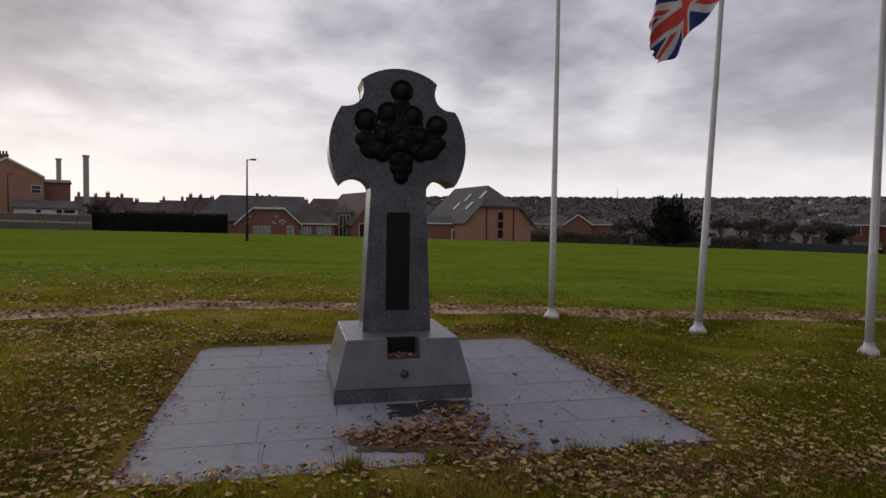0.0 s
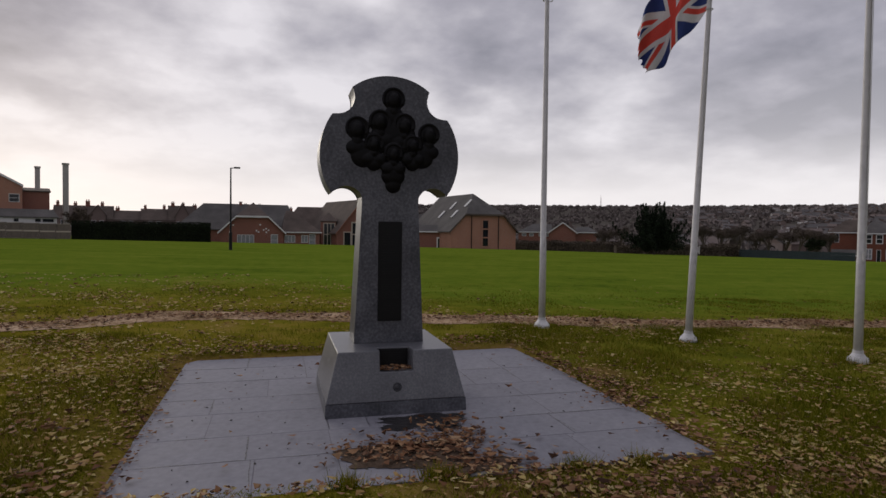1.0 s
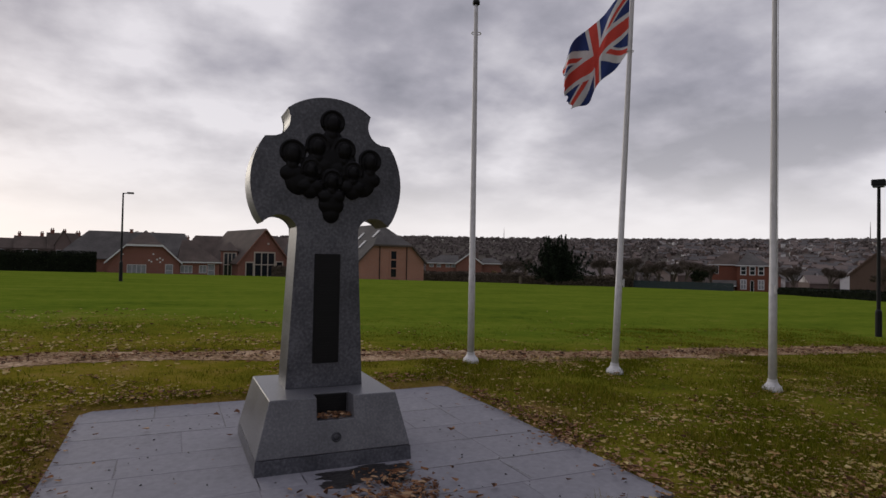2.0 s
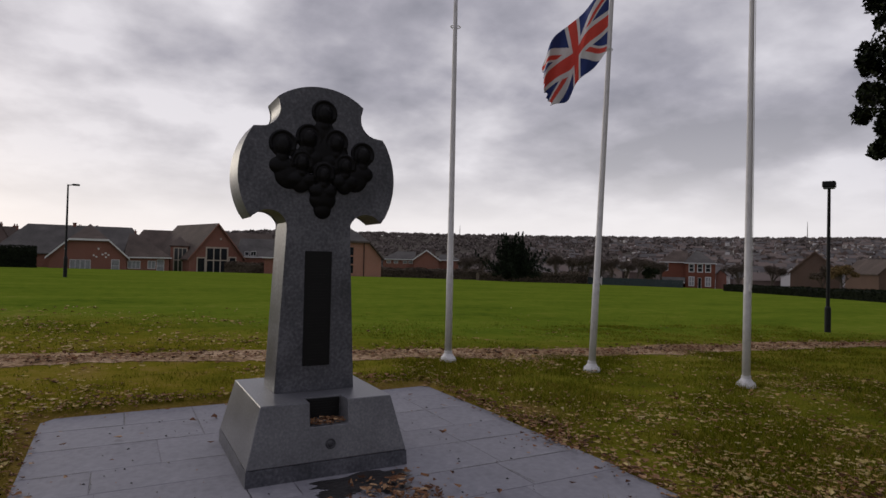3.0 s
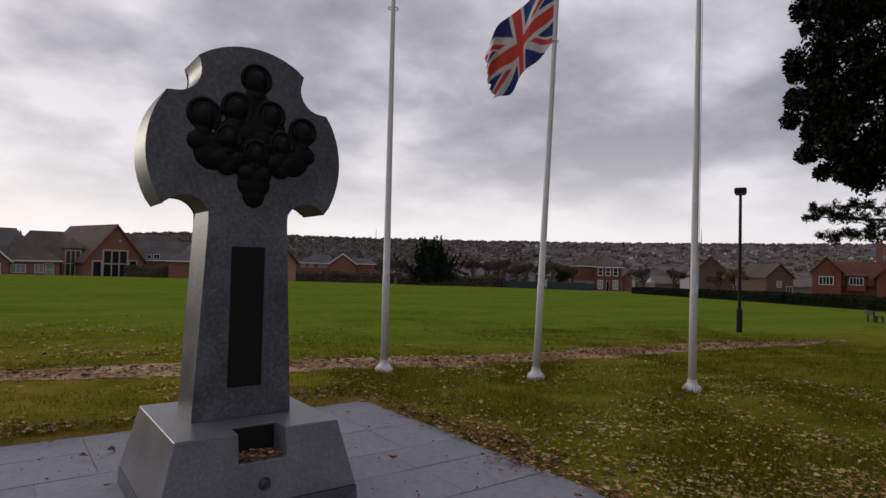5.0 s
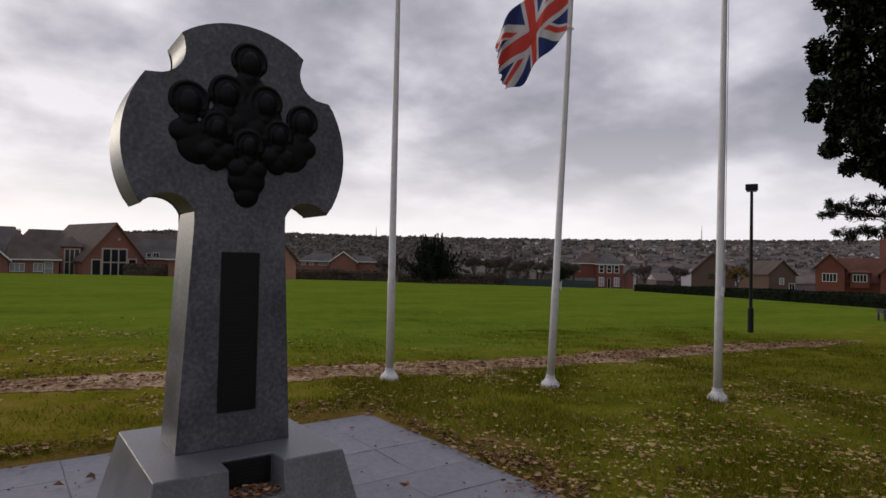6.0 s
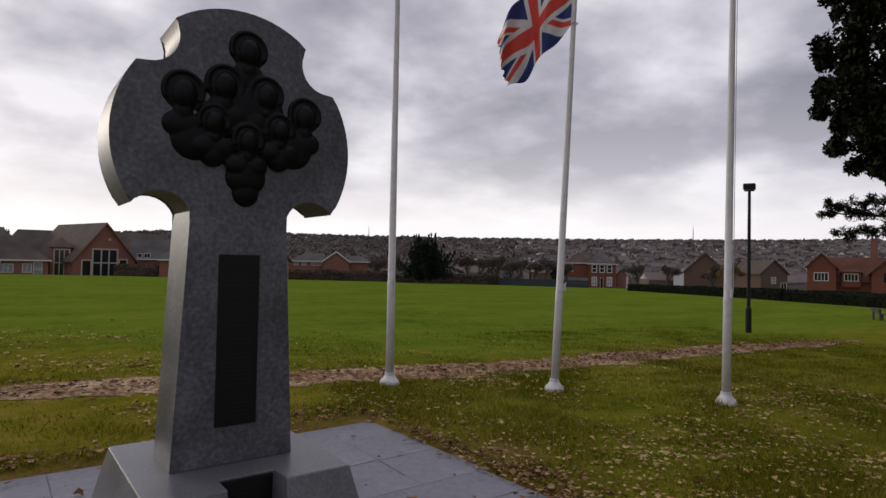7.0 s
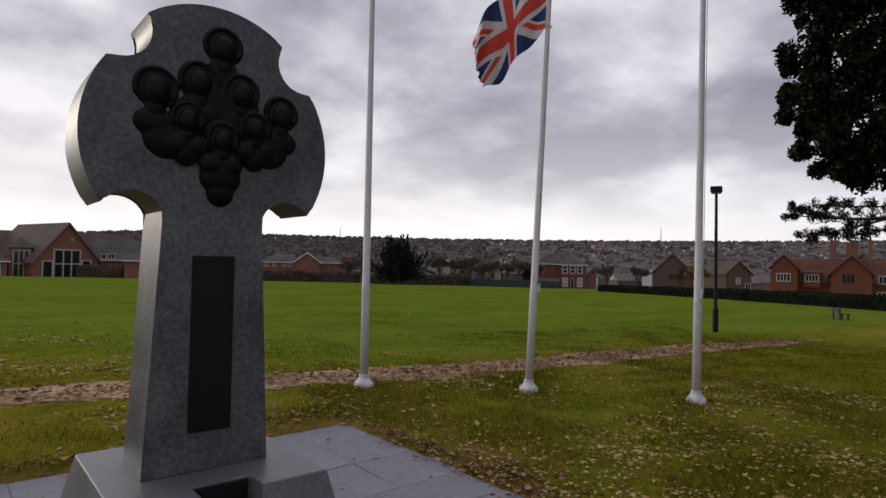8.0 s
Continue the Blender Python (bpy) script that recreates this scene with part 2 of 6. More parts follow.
TOWN_WALL = material("town_walls", [(0.25, (0.12, 0.085, 0.072)), (0.55, (0.16, 0.12, 0.105)), (0.74, (0.20, 0.165, 0.15)), (0.86, (0.62, 0.60, 0.58))], 0.85, fine=0.5, coarse=0.05, bump=0.0, island=0.9)
TOWN_ROOF = material("town_roofs", [(0.25, (0.072, 0.065, 0.064)), (0.5, (0.095, 0.082, 0.078)), (0.7, (0.13, 0.098, 0.086))], 0.8, fine=0.5, coarse=0.05, bump=0.0, island=0.9)
FLAG_RED = material("flag_red", tone((0.62, 0.055, 0.035), 0.8, 1.1), 0.75, fine=60, coarse=4, bump=0.05)
FLAG_WHITE = material("flag_white", tone((0.62, 0.60, 0.60), 0.85, 1.1), 0.75, fine=60, coarse=4, bump=0.05)
FLAG_BLUE = material("flag_blue", tone((0.012, 0.03, 0.15), 0.8, 1.2), 0.75, fine=60, coarse=4, bump=0.05)
ROPE = material("halyard_rope", tone((0.5, 0.5, 0.48), 0.8, 1.1), 0.9, fine=60, coarse=4, bump=0.0)
PALING = material("bench_timber", tone((0.07, 0.06, 0.052), 0.6, 1.2), 0.85, fine=9, coarse=2, bump=0.2)


def ground_material():
    m = bpy.data.materials.new("park_grass")
    m.use_nodes = True
    nt = m.node_tree
    N, L = nt.nodes.new, nt.links.new
    b = nt.nodes["Principled BSDF"]
    co = N("ShaderNodeTexCoord").outputs["Object"]

    def tex(scale, det, stretch=(1, 1, 1)):
        mp = N("ShaderNodeMapping")
        mp.inputs["Scale"].default_value = stretch
        L(co, mp.inputs[0])
        n = N("ShaderNodeTexNoise")
        n.inputs["Scale"].default_value, n.inputs["Detail"].default_value = scale, det
        n.inputs["Roughness"].default_value = 0.65
        L(mp.outputs[0], n.inputs["Vector"])
        return n.outputs["Fac"]

    def op(kind, p, q, clamp=False):
        n = N("ShaderNodeMath")
        n.operation, n.use_clamp = kind, clamp
        for k, v in enumerate((p, q)):
            if isinstance(v, (int, float)):
                n.inputs[k].default_value = v
            else:
                L(v, n.inputs[k])
        return n.outputs[0]

    def ramp(fac, *stops):
        n = N("ShaderNodeValToRGB")
        while len(n.color_ramp.elements) < len(stops):
            n.color_ramp.elements.new(0.5)
        for el, (p, c) in zip(n.color_ramp.elements, stops):
            el.position, el.color = p, (*c, 1)
        L(fac, n.inputs[0])
        return n.outputs[0]

    def mix(fac, a, c):
        n = N("ShaderNodeMix")
        n.data_type = "RGBA"
        L(fac, n.inputs[0])
        L(a, n.inputs[6])
        L(c, n.inputs[7])
        return n.outputs[2]

    fine, mid, wide = tex(42, 8), tex(2.2, 6), tex(0.16, 4, (1, 2.5, 1))
    f = op("ADD", op("MULTIPLY", fine, 0.36), op("ADD", op("MULTIPLY", mid, 0.30), op("MULTIPLY", wide, 0.34)))
    lawn = ramp(f, (0.37, (0.052, 0.084, 0.010)), (0.47, (0.098, 0.142, 0.014)), (0.56, (0.130, 0.170, 0.018)), (0.66, (0.20, 0.195, 0.05)))
    worn = ramp(f, (0.38, (0.050, 0.038, 0.008)), (0.45, (0.116, 0.096, 0.010)), (0.51, (0.165, 0.136, 0.014)), (0.57, (0.215, 0.155, 0.040)), (0.65, (0.28, 0.18, 0.08)))
    # dull hillside ground, its tone raised and evened to stand in for haze
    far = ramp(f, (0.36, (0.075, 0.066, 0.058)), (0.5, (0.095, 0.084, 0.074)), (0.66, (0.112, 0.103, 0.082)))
    att = N("ShaderNodeAttribute")
    att.attribute_name = "cover"
    sep = N("ShaderNodeSeparateColor")
    L(att.outputs["Color"], sep.inputs[0])
    wornness = op("ADD", sep.outputs[0], op("MULTIPLY", op("SUBTRACT", mid, 0.5), 0.9), True)
    col = mix(wornness, lawn, worn)
    earth = ramp(f, (0.36, (0.085, 0.045, 0.022)), (0.5, (0.16, 0.085, 0.042)), (0.64, (0.25, 0.145, 0.08)))
    col = mix(op("ADD", sep.outputs[2], op("MULTIPLY", op("SUBTRACT", fine, 0.5), op("MULTIPLY", sep.outputs[2], 1.5)), True), col, earth)
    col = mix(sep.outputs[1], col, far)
    L(col, b.inputs["Base Color"])
    b.inputs["Roughness"].default_value = 0.9
    b.inputs["Specular IOR Level"].default_value = 0.0
    bn = N("ShaderNodeBump")
    bn.inputs["Strength"].default_value, bn.inputs["Distance"].default_value = 0.7, 0.05
    L(f, bn.inputs["Height"])
    L(bn.outputs[0], b.inputs["Normal"])
    return m


GROUND = ground_material()


# ---- building blocks ----
def finish(name, bm, mat, parent=None, label="", smooth=False):
    me = bpy.data.meshes.new(name)
    bmesh.ops.recalc_face_normals(bm, faces=bm.faces[:])
    if smooth:
        for f in bm.faces:
            f.smooth = True
    bm.to_mesh(me)
    bm.free()
    for m in (mat if isinstance(mat, (list, tuple)) else (mat,)):
        me.materials.append(m)
    ob = new(name, me)
    if parent:
        ob.parent = parent
    if label:
        tagged(ob, label)
    return ob


def part(name, bm, mat, parent, label="", smooth=False):
    return finish(name, bm, mat, parent, label, smooth)


def thing(name, m, label, category, group="", kind=""):
    e = new(name)
    e.empty_display_size = 0.2
    e.matrix_world = m
    return tagged(e, label, category, group, kind)


def box(bm, x0, x1, y0, y1, z0, z1, m=None):
    vs = [bm.verts.new((x, y, z)) for z in (z0, z1) for x, y in ((x0, y0), (x1, y0), (x1, y1), (x0, y1))]
    for idx in ((3, 2, 1, 0), (4, 5, 6, 7), (0, 1, 5, 4), (1, 2, 6, 5), (2, 3, 7, 6), (3, 0, 4, 7)):
        bm.faces.new([vs[i] for i in idx])
    if m is not None:
        bmesh.ops.transform(bm, matrix=m, verts=vs)
    return vs


def bevelled(bm, width, segments=2):
    bmesh.ops.bevel(bm, geom=bm.edges[:], offset=width, segments=segments, affect="EDGES", profile=0.6)
    return bm


def tube(bm, p0, p1, r0, r1, n=10, caps=True):
    p0, p1 = Vector(p0), Vector(p1)
    q = (p1 - p0).to_track_quat("Z", "Y")
    rings = []
    for p, r in ((p0, r0), (p1, r1)):
        rings.append([bm.verts.new(p + q @ Vector((r * math.cos(2 * math.pi * k / n), r * math.sin(2 * math.pi * k / n), 0))) for k in range(n)])
    for k in range(n):
        bm.faces.new((rings[0][k], rings[0][(k + 1) % n], rings[1][(k + 1) % n], rings[1][k]))
    if caps:
        bm.faces.new(rings[0][::-1])
        bm.faces.new(rings[1])


def lathe(bm, rows, n=20, centre=(0, 0)):
    """Rows of (radius, height), turned round a vertical axis."""
    rings = [[bm.verts.new((centre[0] + r * math.cos(2 * math.pi * k / n), centre[1] + r * math.sin(2 * math.pi * k / n), z)) for k in range(n)] for r, z in rows]
    for a, b in zip(rings, rings[1:]):
        for k in range(n):
            bm.faces.new((a[k], a[(k + 1) % n], b[(k + 1) % n], b[k]))
    bm.faces.new(rings[0][::-1])
    bm.faces.new(rings[-1])


def prism(bm, pts, y0, y1):
    """An outline in x and z, drawn out from y0 to y1."""
    a = [bm.verts.new((x, y0, z)) for x, z in pts]
    b = [bm.verts.new((x, y1, z)) for x, z in pts]
    bm.faces.new(a)
    bm.faces.new(b[::-1])
    for k in range(len(pts)):
        bm.faces.new((a[k], b[k], b[(k + 1) % len(pts)], a[(k + 1) % len(pts)]))


def ball(bm, c, r, sub=2):
    vs = bmesh.ops.create_icosphere(bm, subdivisions=sub, radius=1.0)["verts"]
    bmesh.ops.transform(bm, matrix=Matrix.Translation(c) @ Matrix.Diagonal((*r, 1)), verts=vs)
    return vs


def from_arrays(name, verts, faces_n, mat, parent=None):
    """A mesh from an array of corners, faces of faces_n corners each, in order."""
    me = bpy.data.meshes.new(name)
    n = len(verts)
    me.vertices.add(n)
    me.vertices.foreach_set("co", np.asarray(verts, dtype=np.float32).ravel())
    me.loops.add(n)
    me.loops.foreach_set("vertex_index", np.arange(n, dtype=np.int32))
    k = n // faces_n
    me.polygons.add(k)
    me.polygons.foreach_set("loop_start", np.arange(0, n, faces_n, dtype=np.int32))
    me.polygons.foreach_set("loop_total", np.full(k, faces_n, dtype=np.int32))
    me.update(calc_edges=True)
    me.materials.append(mat)
    ob = new(name, me)
    if parent:
        ob.parent = parent
    return ob


rng = np.random.default_rng(7)


def smoothstep(v, a, b):
    t = np.clip((np.asarray(v, dtype=float) - a) / (b - a), 0, 1)
    return t * t * (3 - 2 * t)


# ---- the lie of the land ----
PATH_LINE = [(-14.0, 6.4), (-8.0, 8.05), (-4.8, 9.06), (-3.9, 9.5), (-2.87, 10.15), (-1.55, 10.02), (-0.5, 9.82), (0.6, 9.42), (1.6, 9.08), (2.4, 8.95), (2.93, 8.8), (3.7, 8.66), (4.6, 8.74), (6.7, 8.75), (7.4, 8.68), (9.1, 8.71), (12.0, 8.73), (14.0, 8.62), (15.9, 8.46), (18.0, 8.17)]
_px, _py = np.array(PATH_LINE).T


def path_y(x):
    return np.interp(x, _px, _py)


def ground_z(x, y):
    x, y = np.asarray(x, dtype=float), np.asarray(y, dtype=float)
    r = np.hypot(x, y)
    field = 0.0185 - 0.01574 * x + 0.00159 * y - 5.59e-05 * x * x - 1.22e-05 * x * y - 1.188e-04 * y * y
    field = field + 0.085 * np.exp(-((x - 2.2) ** 2 + (y - 8.9) ** 2) / 7) + 0.02 * np.exp(-((x - 6.2) ** 2 + (y - 5.2) ** 2) / 2)
    field = field - 0.12 * np.exp(-((x - 17.5) ** 2 + (y - 10.9) ** 2) / 60)
    field = field + 0.012 * np.sin(x * 1.3 + 0.6 * np.sin(y)) * np.sin(y * 1.1 + 1.0)
    az = np.degrees(np.arctan2(x, y))
    right = np.interp(r, [100, 150, 300, 500, 800, 1150, 1500, 1900, 5000], [-2.2, -4.2, -9, -4, 17, 43, 59, 52, 20])
    left = np.interp(r, [100, 160, 500, 1500, 5000], [-0.3, -0.5, 0.0, 14, 14])
    w = smoothstep(az, -10, 16)
    w = np.where(y < 0, np.where(x > 0, 1, 0), w)
    far = left * (1 - w) + right * w
    b = smoothstep(r, 104, 148)
    z = field * (1 - b) + far * b
    on = smoothstep(np.maximum(np.abs(x) - 2.0, np.abs(y - 5.15) - 1.90), 0.0, -0.10)
    return z * (1 - on) + (np.minimum(z, -0.035) - 0.0) * on


def gz(x, y):
    return float(ground_z(x, y))


def build_ground():
    def axis(a, b, step, reach, grow):
        mid = list(np.arange(a, b + 1e-6, step))
        out, d, v = [], step, b
        while v < reach:
            d *= grow
            v += d
            out.append(v)
        low, d, v = [], step, a
        while v > -reach:
            d *= grow
            v -= d
            low.append(v)
        return np.array(low[::-1] + mid + out)

    xs, ys = axis(-9, 14, 0.16, 4200, 1.085), axis(-1, 12, 0.16, 4200, 1.085)
    X, Y = np.meshgrid(xs, ys)
    Z = ground_z(X, Y)
    nx, ny = len(xs), len(ys)
    me = bpy.data.meshes.new("ground")
    me.vertices.add(nx * ny)
    me.vertices.foreach_set("co", np.stack([X, Y, Z], -1).astype(np.float32).ravel())
    i = np.arange(nx * ny).reshape(ny, nx)
    q = np.stack([i[:-1, :-1], i[:-1, 1:], i[1:, 1:], i[1:, :-1]], -1).reshape(-1, 4)
    me.loops.add(q.size)
    me.loops.foreach_set("vertex_index", q.astype(np.int32).ravel())
    me.polygons.add(len(q))
    me.polygons.foreach_set("loop_start", np.arange(0, q.size, 4, dtype=np.int32))
    me.polygons.foreach_set("loop_total", np.full(len(q), 4, dtype=np.int32))
    me.polygons.foreach_set("use_smooth", np.ones(len(q), dtype=bool))
    me.update(calc_edges=True)
    worn = 1 - smoothstep(Y - path_y(X), -0.6, 3.5 + 6.5 * (1 - smoothstep(X, -2, 6)))
    worn = worn * (1 - 0.15 * smoothstep(X, 9.0, 15.0)) * (0.64 + 0.30 * (1 - smoothstep(X, -2, 4)))
    # bare earth round the slabs
    edge = np.maximum(np.maximum(X - 1.98, -2.03 + 0.052 * np.clip(7.04 - Y, 0, 3.7) - X), np.abs(Y - 5.16) - 1.88)
    worn = np.maximum(worn, 1.0 - smoothstep(edge, 0.05, 0.40))
    # mask for the hazed hillside colour, fading in past the field
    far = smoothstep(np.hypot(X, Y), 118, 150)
    earth = np.clip(1.0 - smoothstep(edge, -0.02, 0.12), 0, 1) * 0.45
    # bare places: the corner where the drift runs off the slabs, and under the tree
    earth = np.maximum(earth, 0.95 * np.exp(-((X - 0.25) ** 2 / 0.16 + (Y - 3.05) ** 2 / 0.10)))
    earth = np.maximum(earth, 0.75 * np.exp(-((X - 1.7) ** 2 / 0.5 + (Y - 2.75) ** 2 / 0.06)))
    earth = np.maximum(earth, 0.7 * np.exp(-((X - 2.45) ** 2 / 0.05 + (Y - 5.5) ** 2 / 0.2)))
    earth = np.maximum(earth, 0.6 * np.exp(-((X + 2.6) ** 2 / 0.3 + (Y - 3.9) ** 2 / 0.8)))
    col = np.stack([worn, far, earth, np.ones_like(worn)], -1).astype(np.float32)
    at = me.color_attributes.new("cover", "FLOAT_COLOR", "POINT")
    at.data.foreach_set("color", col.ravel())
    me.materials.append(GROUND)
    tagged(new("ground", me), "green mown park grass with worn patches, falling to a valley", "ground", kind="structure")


build_ground()


def build_path():
    xs = np.arange(-13.5, 18.01, 0.15)
    bm = bmesh.new()
    rows = []
    for k, x in enumerate(xs):
        taper = float(smoothstep(x, 18.2, 14.0)) * 0.9 + 0.1
        half = (0.50 + 0.07 * math.sin(x * 1.7) + rng.uniform(-0.07, 0.07)) * taper
        c = float(path_y(x)) + 0.05 * math.sin(x * 2.3)
        row = []
        for f in (-1, -0.6, 0, 0.6, 1):
            y = c + f * half + (rng.uniform(-0.06, 0.06) if abs(f) == 1 else 0)
            row.append(bm.verts.new((x, y, gz(x, y) + (0.006 if abs(f) == 1 else 0.014 - 0.004 * (f == 0)))))
        rows.append(row)
    for a, b in zip(rows, rows[1:]):
        for k in range(4):
            bm.faces.new((a[k], b[k], b[k + 1], a[k + 1]))
    tagged(finish("path", bm, PATH_DIRT, smooth=True), "trodden earth path strewn with brown fallen leaves", "path", kind="structure")


build_path()


# ---- the memorial ----
def through_three(p, q, s, n=10):
    """Points of the arc from p over q to s."""
    (ax, ay), (bx, by), (cx, cy) = p, q, s
    d = 2 * (ax * (by - cy) + bx * (cy - ay) + cx * (ay - by))
    ux = ((ax * ax + ay * ay) * (by - cy) + (bx * bx + by * by) * (cy - ay) + (cx * cx + cy * cy) * (ay - by)) / d
    uy = ((ax * ax + ay * ay) * (cx - bx) + (bx * bx + by * by) * (ax - cx) + (cx * cx + cy * cy) * (bx - ax)) / d
    r = math.hypot(ax - ux, ay - uy)
    a0, a1, a2 = (math.atan2(v - uy, u - ux) for u, v in (p, q, s))
    ccw = ((a1 - a0) % (2 * math.pi)) < ((a2 - a0) % (2 * math.pi))
    sweep = (a2 - a0) % (2 * math.pi) if ccw else -((a0 - a2) % (2 * math.pi))
    return [(ux + r * math.cos(a0 + sweep * k / n), uy + r * math.sin(a0 + sweep * k / n)) for k in range(n + 1)]


def build_memorial():
    e = thing("war_memorial", pose(0, 5.14, 0), "grey granite wheel-head cross memorial on a sloped plinth", "memorial")
    # the right half of the cross's outline, from foot to crown
    half = [(0.305, 0.5), (0.247, 1.70)]
    half += through_three((0.242, 1.765), (0.335, 1.853), (0.505, 1.79), 10)
    half += through_three((0.512, 1.795), (0.605, 2.155), (0.503, 2.458), 16)[1:]
    half += through_three((0.490, 2.458), (0.338, 2.515), (0.335, 2.690), 10)
    half += through_three((0.330, 2.697), (0.175, 2.778), (0.0, 2.806), 8)
    outline = half + [(-x, z) for x, z in half[-2::-1]]
    bm = bmesh.new()
    prism(bm, outline, -0.14, 0.215)
    sharp = [ed for ed in bm.edges if abs(ed.verts[0].co.y - ed.verts[1].co.y) < 0.01]
    bmesh.ops.bevel(bm, geom=sharp, offset=0.006, segments=2, affect="EDGES")
    bmesh.ops.triangulate(bm, faces=[f for f in bm.faces if len(f.verts) > 4])
    cross = part("cross", bm, GRANITE, e, "grey speckled granite cross with notched round head", smooth=True)
    cross.data.set_sharp_from_angle(angle=radians(28))

    # the plinth, with a vertical foot, sloped sides and a niche let into its front
    bm = bmesh.new()
    levels = [(-0.572, 0.572, -0.565, 0.565, 0.107), (-0.473, 0.473, -0.486, 0.500, 0.5)]
    rings = []
    for x0, x1, y0, y1, z in levels:
        rings.append([bm.verts.new(p) for p in ((x0, y0, z), (x1, y0, z), (x1, y1, z), (x0, y1, z))])
    bm.faces.new(rings[0][::-1])
    for a, b in zip(rings, rings[1:]):
        for k in range(4):
            bm.faces.new((a[k], a[(k + 1) % 4], b[(k + 1) % 4], b[k]))
    bm.faces.new(rings[-1])
    plinth = finish("plinth", bm, PLINTH_STONE_LIT, e, "sloped granite plinth with a square niche")
    foot = bmesh.new()
    lo, hi = ([foot.verts.new((x, y, z)) for x, y in ((-w, -d), (w, -d), (w, d), (-w, d))] for w, d, z in ((0.578, 0.575, -0.02), (0.573, 0.566, 0.105)))
    foot.faces.new(lo[::-1])
    foot.faces.new(hi)
    for k in range(4):
        foot.faces.new((lo[k], lo[(k + 1) % 4], hi[(k + 1) % 4], hi[k]))
    # the cross's granite; it reads darker beside the plinth's lightened colour
    part("foot", foot, GRANITE, e, "granite foot course, darker than the plinth above")
    cut = bmesh.new()
    box(cut, -0.137, 0.137, -0.8, -0.335, 0.335, 0.8)
    cutter = finish("cutter", cut, GRANITE)
    cutter.matrix_world = e.matrix_world
    mod = plinth.modifiers.new("niche", "BOOLEAN")
    mod.operation, mod.object, mod.solver = "DIFFERENCE", cutter, "EXACT"
    bpy.context.view_layer.update()
    dg = bpy.context.evaluated_depsgraph_get()
    cut_mesh = bpy.data.meshes.new_from_object(plinth.evaluated_get(dg))
    plinth.modifiers.clear()
    plinth.data = cut_mesh
    bpy.data.objects.remove(cutter)
    mod = plinth.modifiers.new("edges", "BEVEL")
    mod.width, mod.segments, mod.limit_method = 0.007, 2, "ANGLE"

    # inscription panel on the shaft
    bm = bmesh.new()
    box(bm, -0.104, 0.104, -0.148, -0.139, 0.692, 1.556)
    bevelled(bm, 0.003, 1)
    panel = part("inscription_panel", bm, PLAQUE, e, "tall black inscription panel")
    r = random.Random(4)
    bm = bmesh.new()
    z = 1.52
    while z > 0.73:
        w = r.uniform(0.045, 0.085)
        box(bm, -w, w, -0.1484, -0.1478, z - 0.005, z)
        z -= 0.022 if r.random() > 0.12 else 0.05
    part("lettering", bm, LETTER, panel)
    # small plate at the back of the niche and its ochre sill
    bm = bmesh.new()
    box(bm, -0.125, 0.125, -0.348, -0.336, 0.350, 0.49)
    bevelled(bm, 0.003, 1)
    plate = part("niche_plate", bm, PLAQUE, e, "small dark plate in the niche")
    bm = bmesh.new()
    for k in range(6):
        box(bm, -0.10, 0.10 - 0.02 * (k % 3), -0.3484, -0.3478, 0.472 - k * 0.019, 0.480 - k * 0.019)
    part("lettering", bm, LETTER, plate)
    # round emblem
    bm = bmesh.new()
    c = (0.0, 0.215)
    y_at = -0.565 + (0.215 - 0.105) / 0.395 * 0.078
    lathe(bm, [(0.036, -0.006), (0.036, 0.004), (0.030, 0.008), (0.026, 0.004), (0.0225, 0.004), (0.014, 0.009), (0.004, 0.010)], 24)
    bmesh.ops.transform(bm, matrix=pose(c[0], y_at, c[1], 90 - 11, 0, 0), verts=bm.verts[:])
    part("emblem", bm, EMBLEM, e, "small round dull grey emblem")

    # the cast relief: eight plain rounded knobs, each in a shallow dish over a broad swell, fused into a wedge
    bm = bmesh.new()
    forms = [(0.018, 2.612, 0.104, 0.0), (-0.292, 2.345, 0.106, 0.0), (-0.098, 2.415, 0.102, 0.008), (0.114, 2.398, 0.100, 0.008), (0.334, 2.325, 0.100, 0.0), (-0.150, 2.220, 0.086, 0.022), (0.188, 2.225, 0.084, 0.022), (0.018, 2.145, 0.086, 0.030)]
    for k, (x, z, rad, out) in enumerate(forms):
        y = -0.140 - out
        ball(bm, (x, y + 0.006, z), (rad, 0.026, rad * 1.02), 3)
        ball(bm, (x, y - 0.010, z - rad * 0.14), (rad * 0.54, 0.056, rad * 0.72), 3)
        ball(bm, (x, y - 0.008, z - rad * 0.95), (rad * 0.44, 0.032, rad * 0.50))
        for q in range(20):
            a0, a1 = radians(-30 + 12 * q), radians(-18 + 12 * q)
            tube(bm, (x + rad * 0.86 * math.cos(a0), y - 0.012, z + rad * 0.86 * math.sin(a0)), (x + rad * 0.86 * math.cos(a1), y - 0.012, z + rad * 0.86 * math.sin(a1)), 0.012, 0.012, 8)
        if k > 0:
            wide = 0.45 if abs(x) < 0.25 else 0.12
            for side in (-1, 1):
                ball(bm, (x + side * rad * wide, y + 0.006, z - rad * 1.55), (rad * 0.82, 0.042, rad * 0.66), 3)
            ball(bm, (x - (0.0 if abs(x) < 0.25 else 0.3 * rad * (1 if x > 0 else -1)), y + 0.010, z - rad * 1.95), (rad * 0.78, 0.042, rad * 0.75), 3)
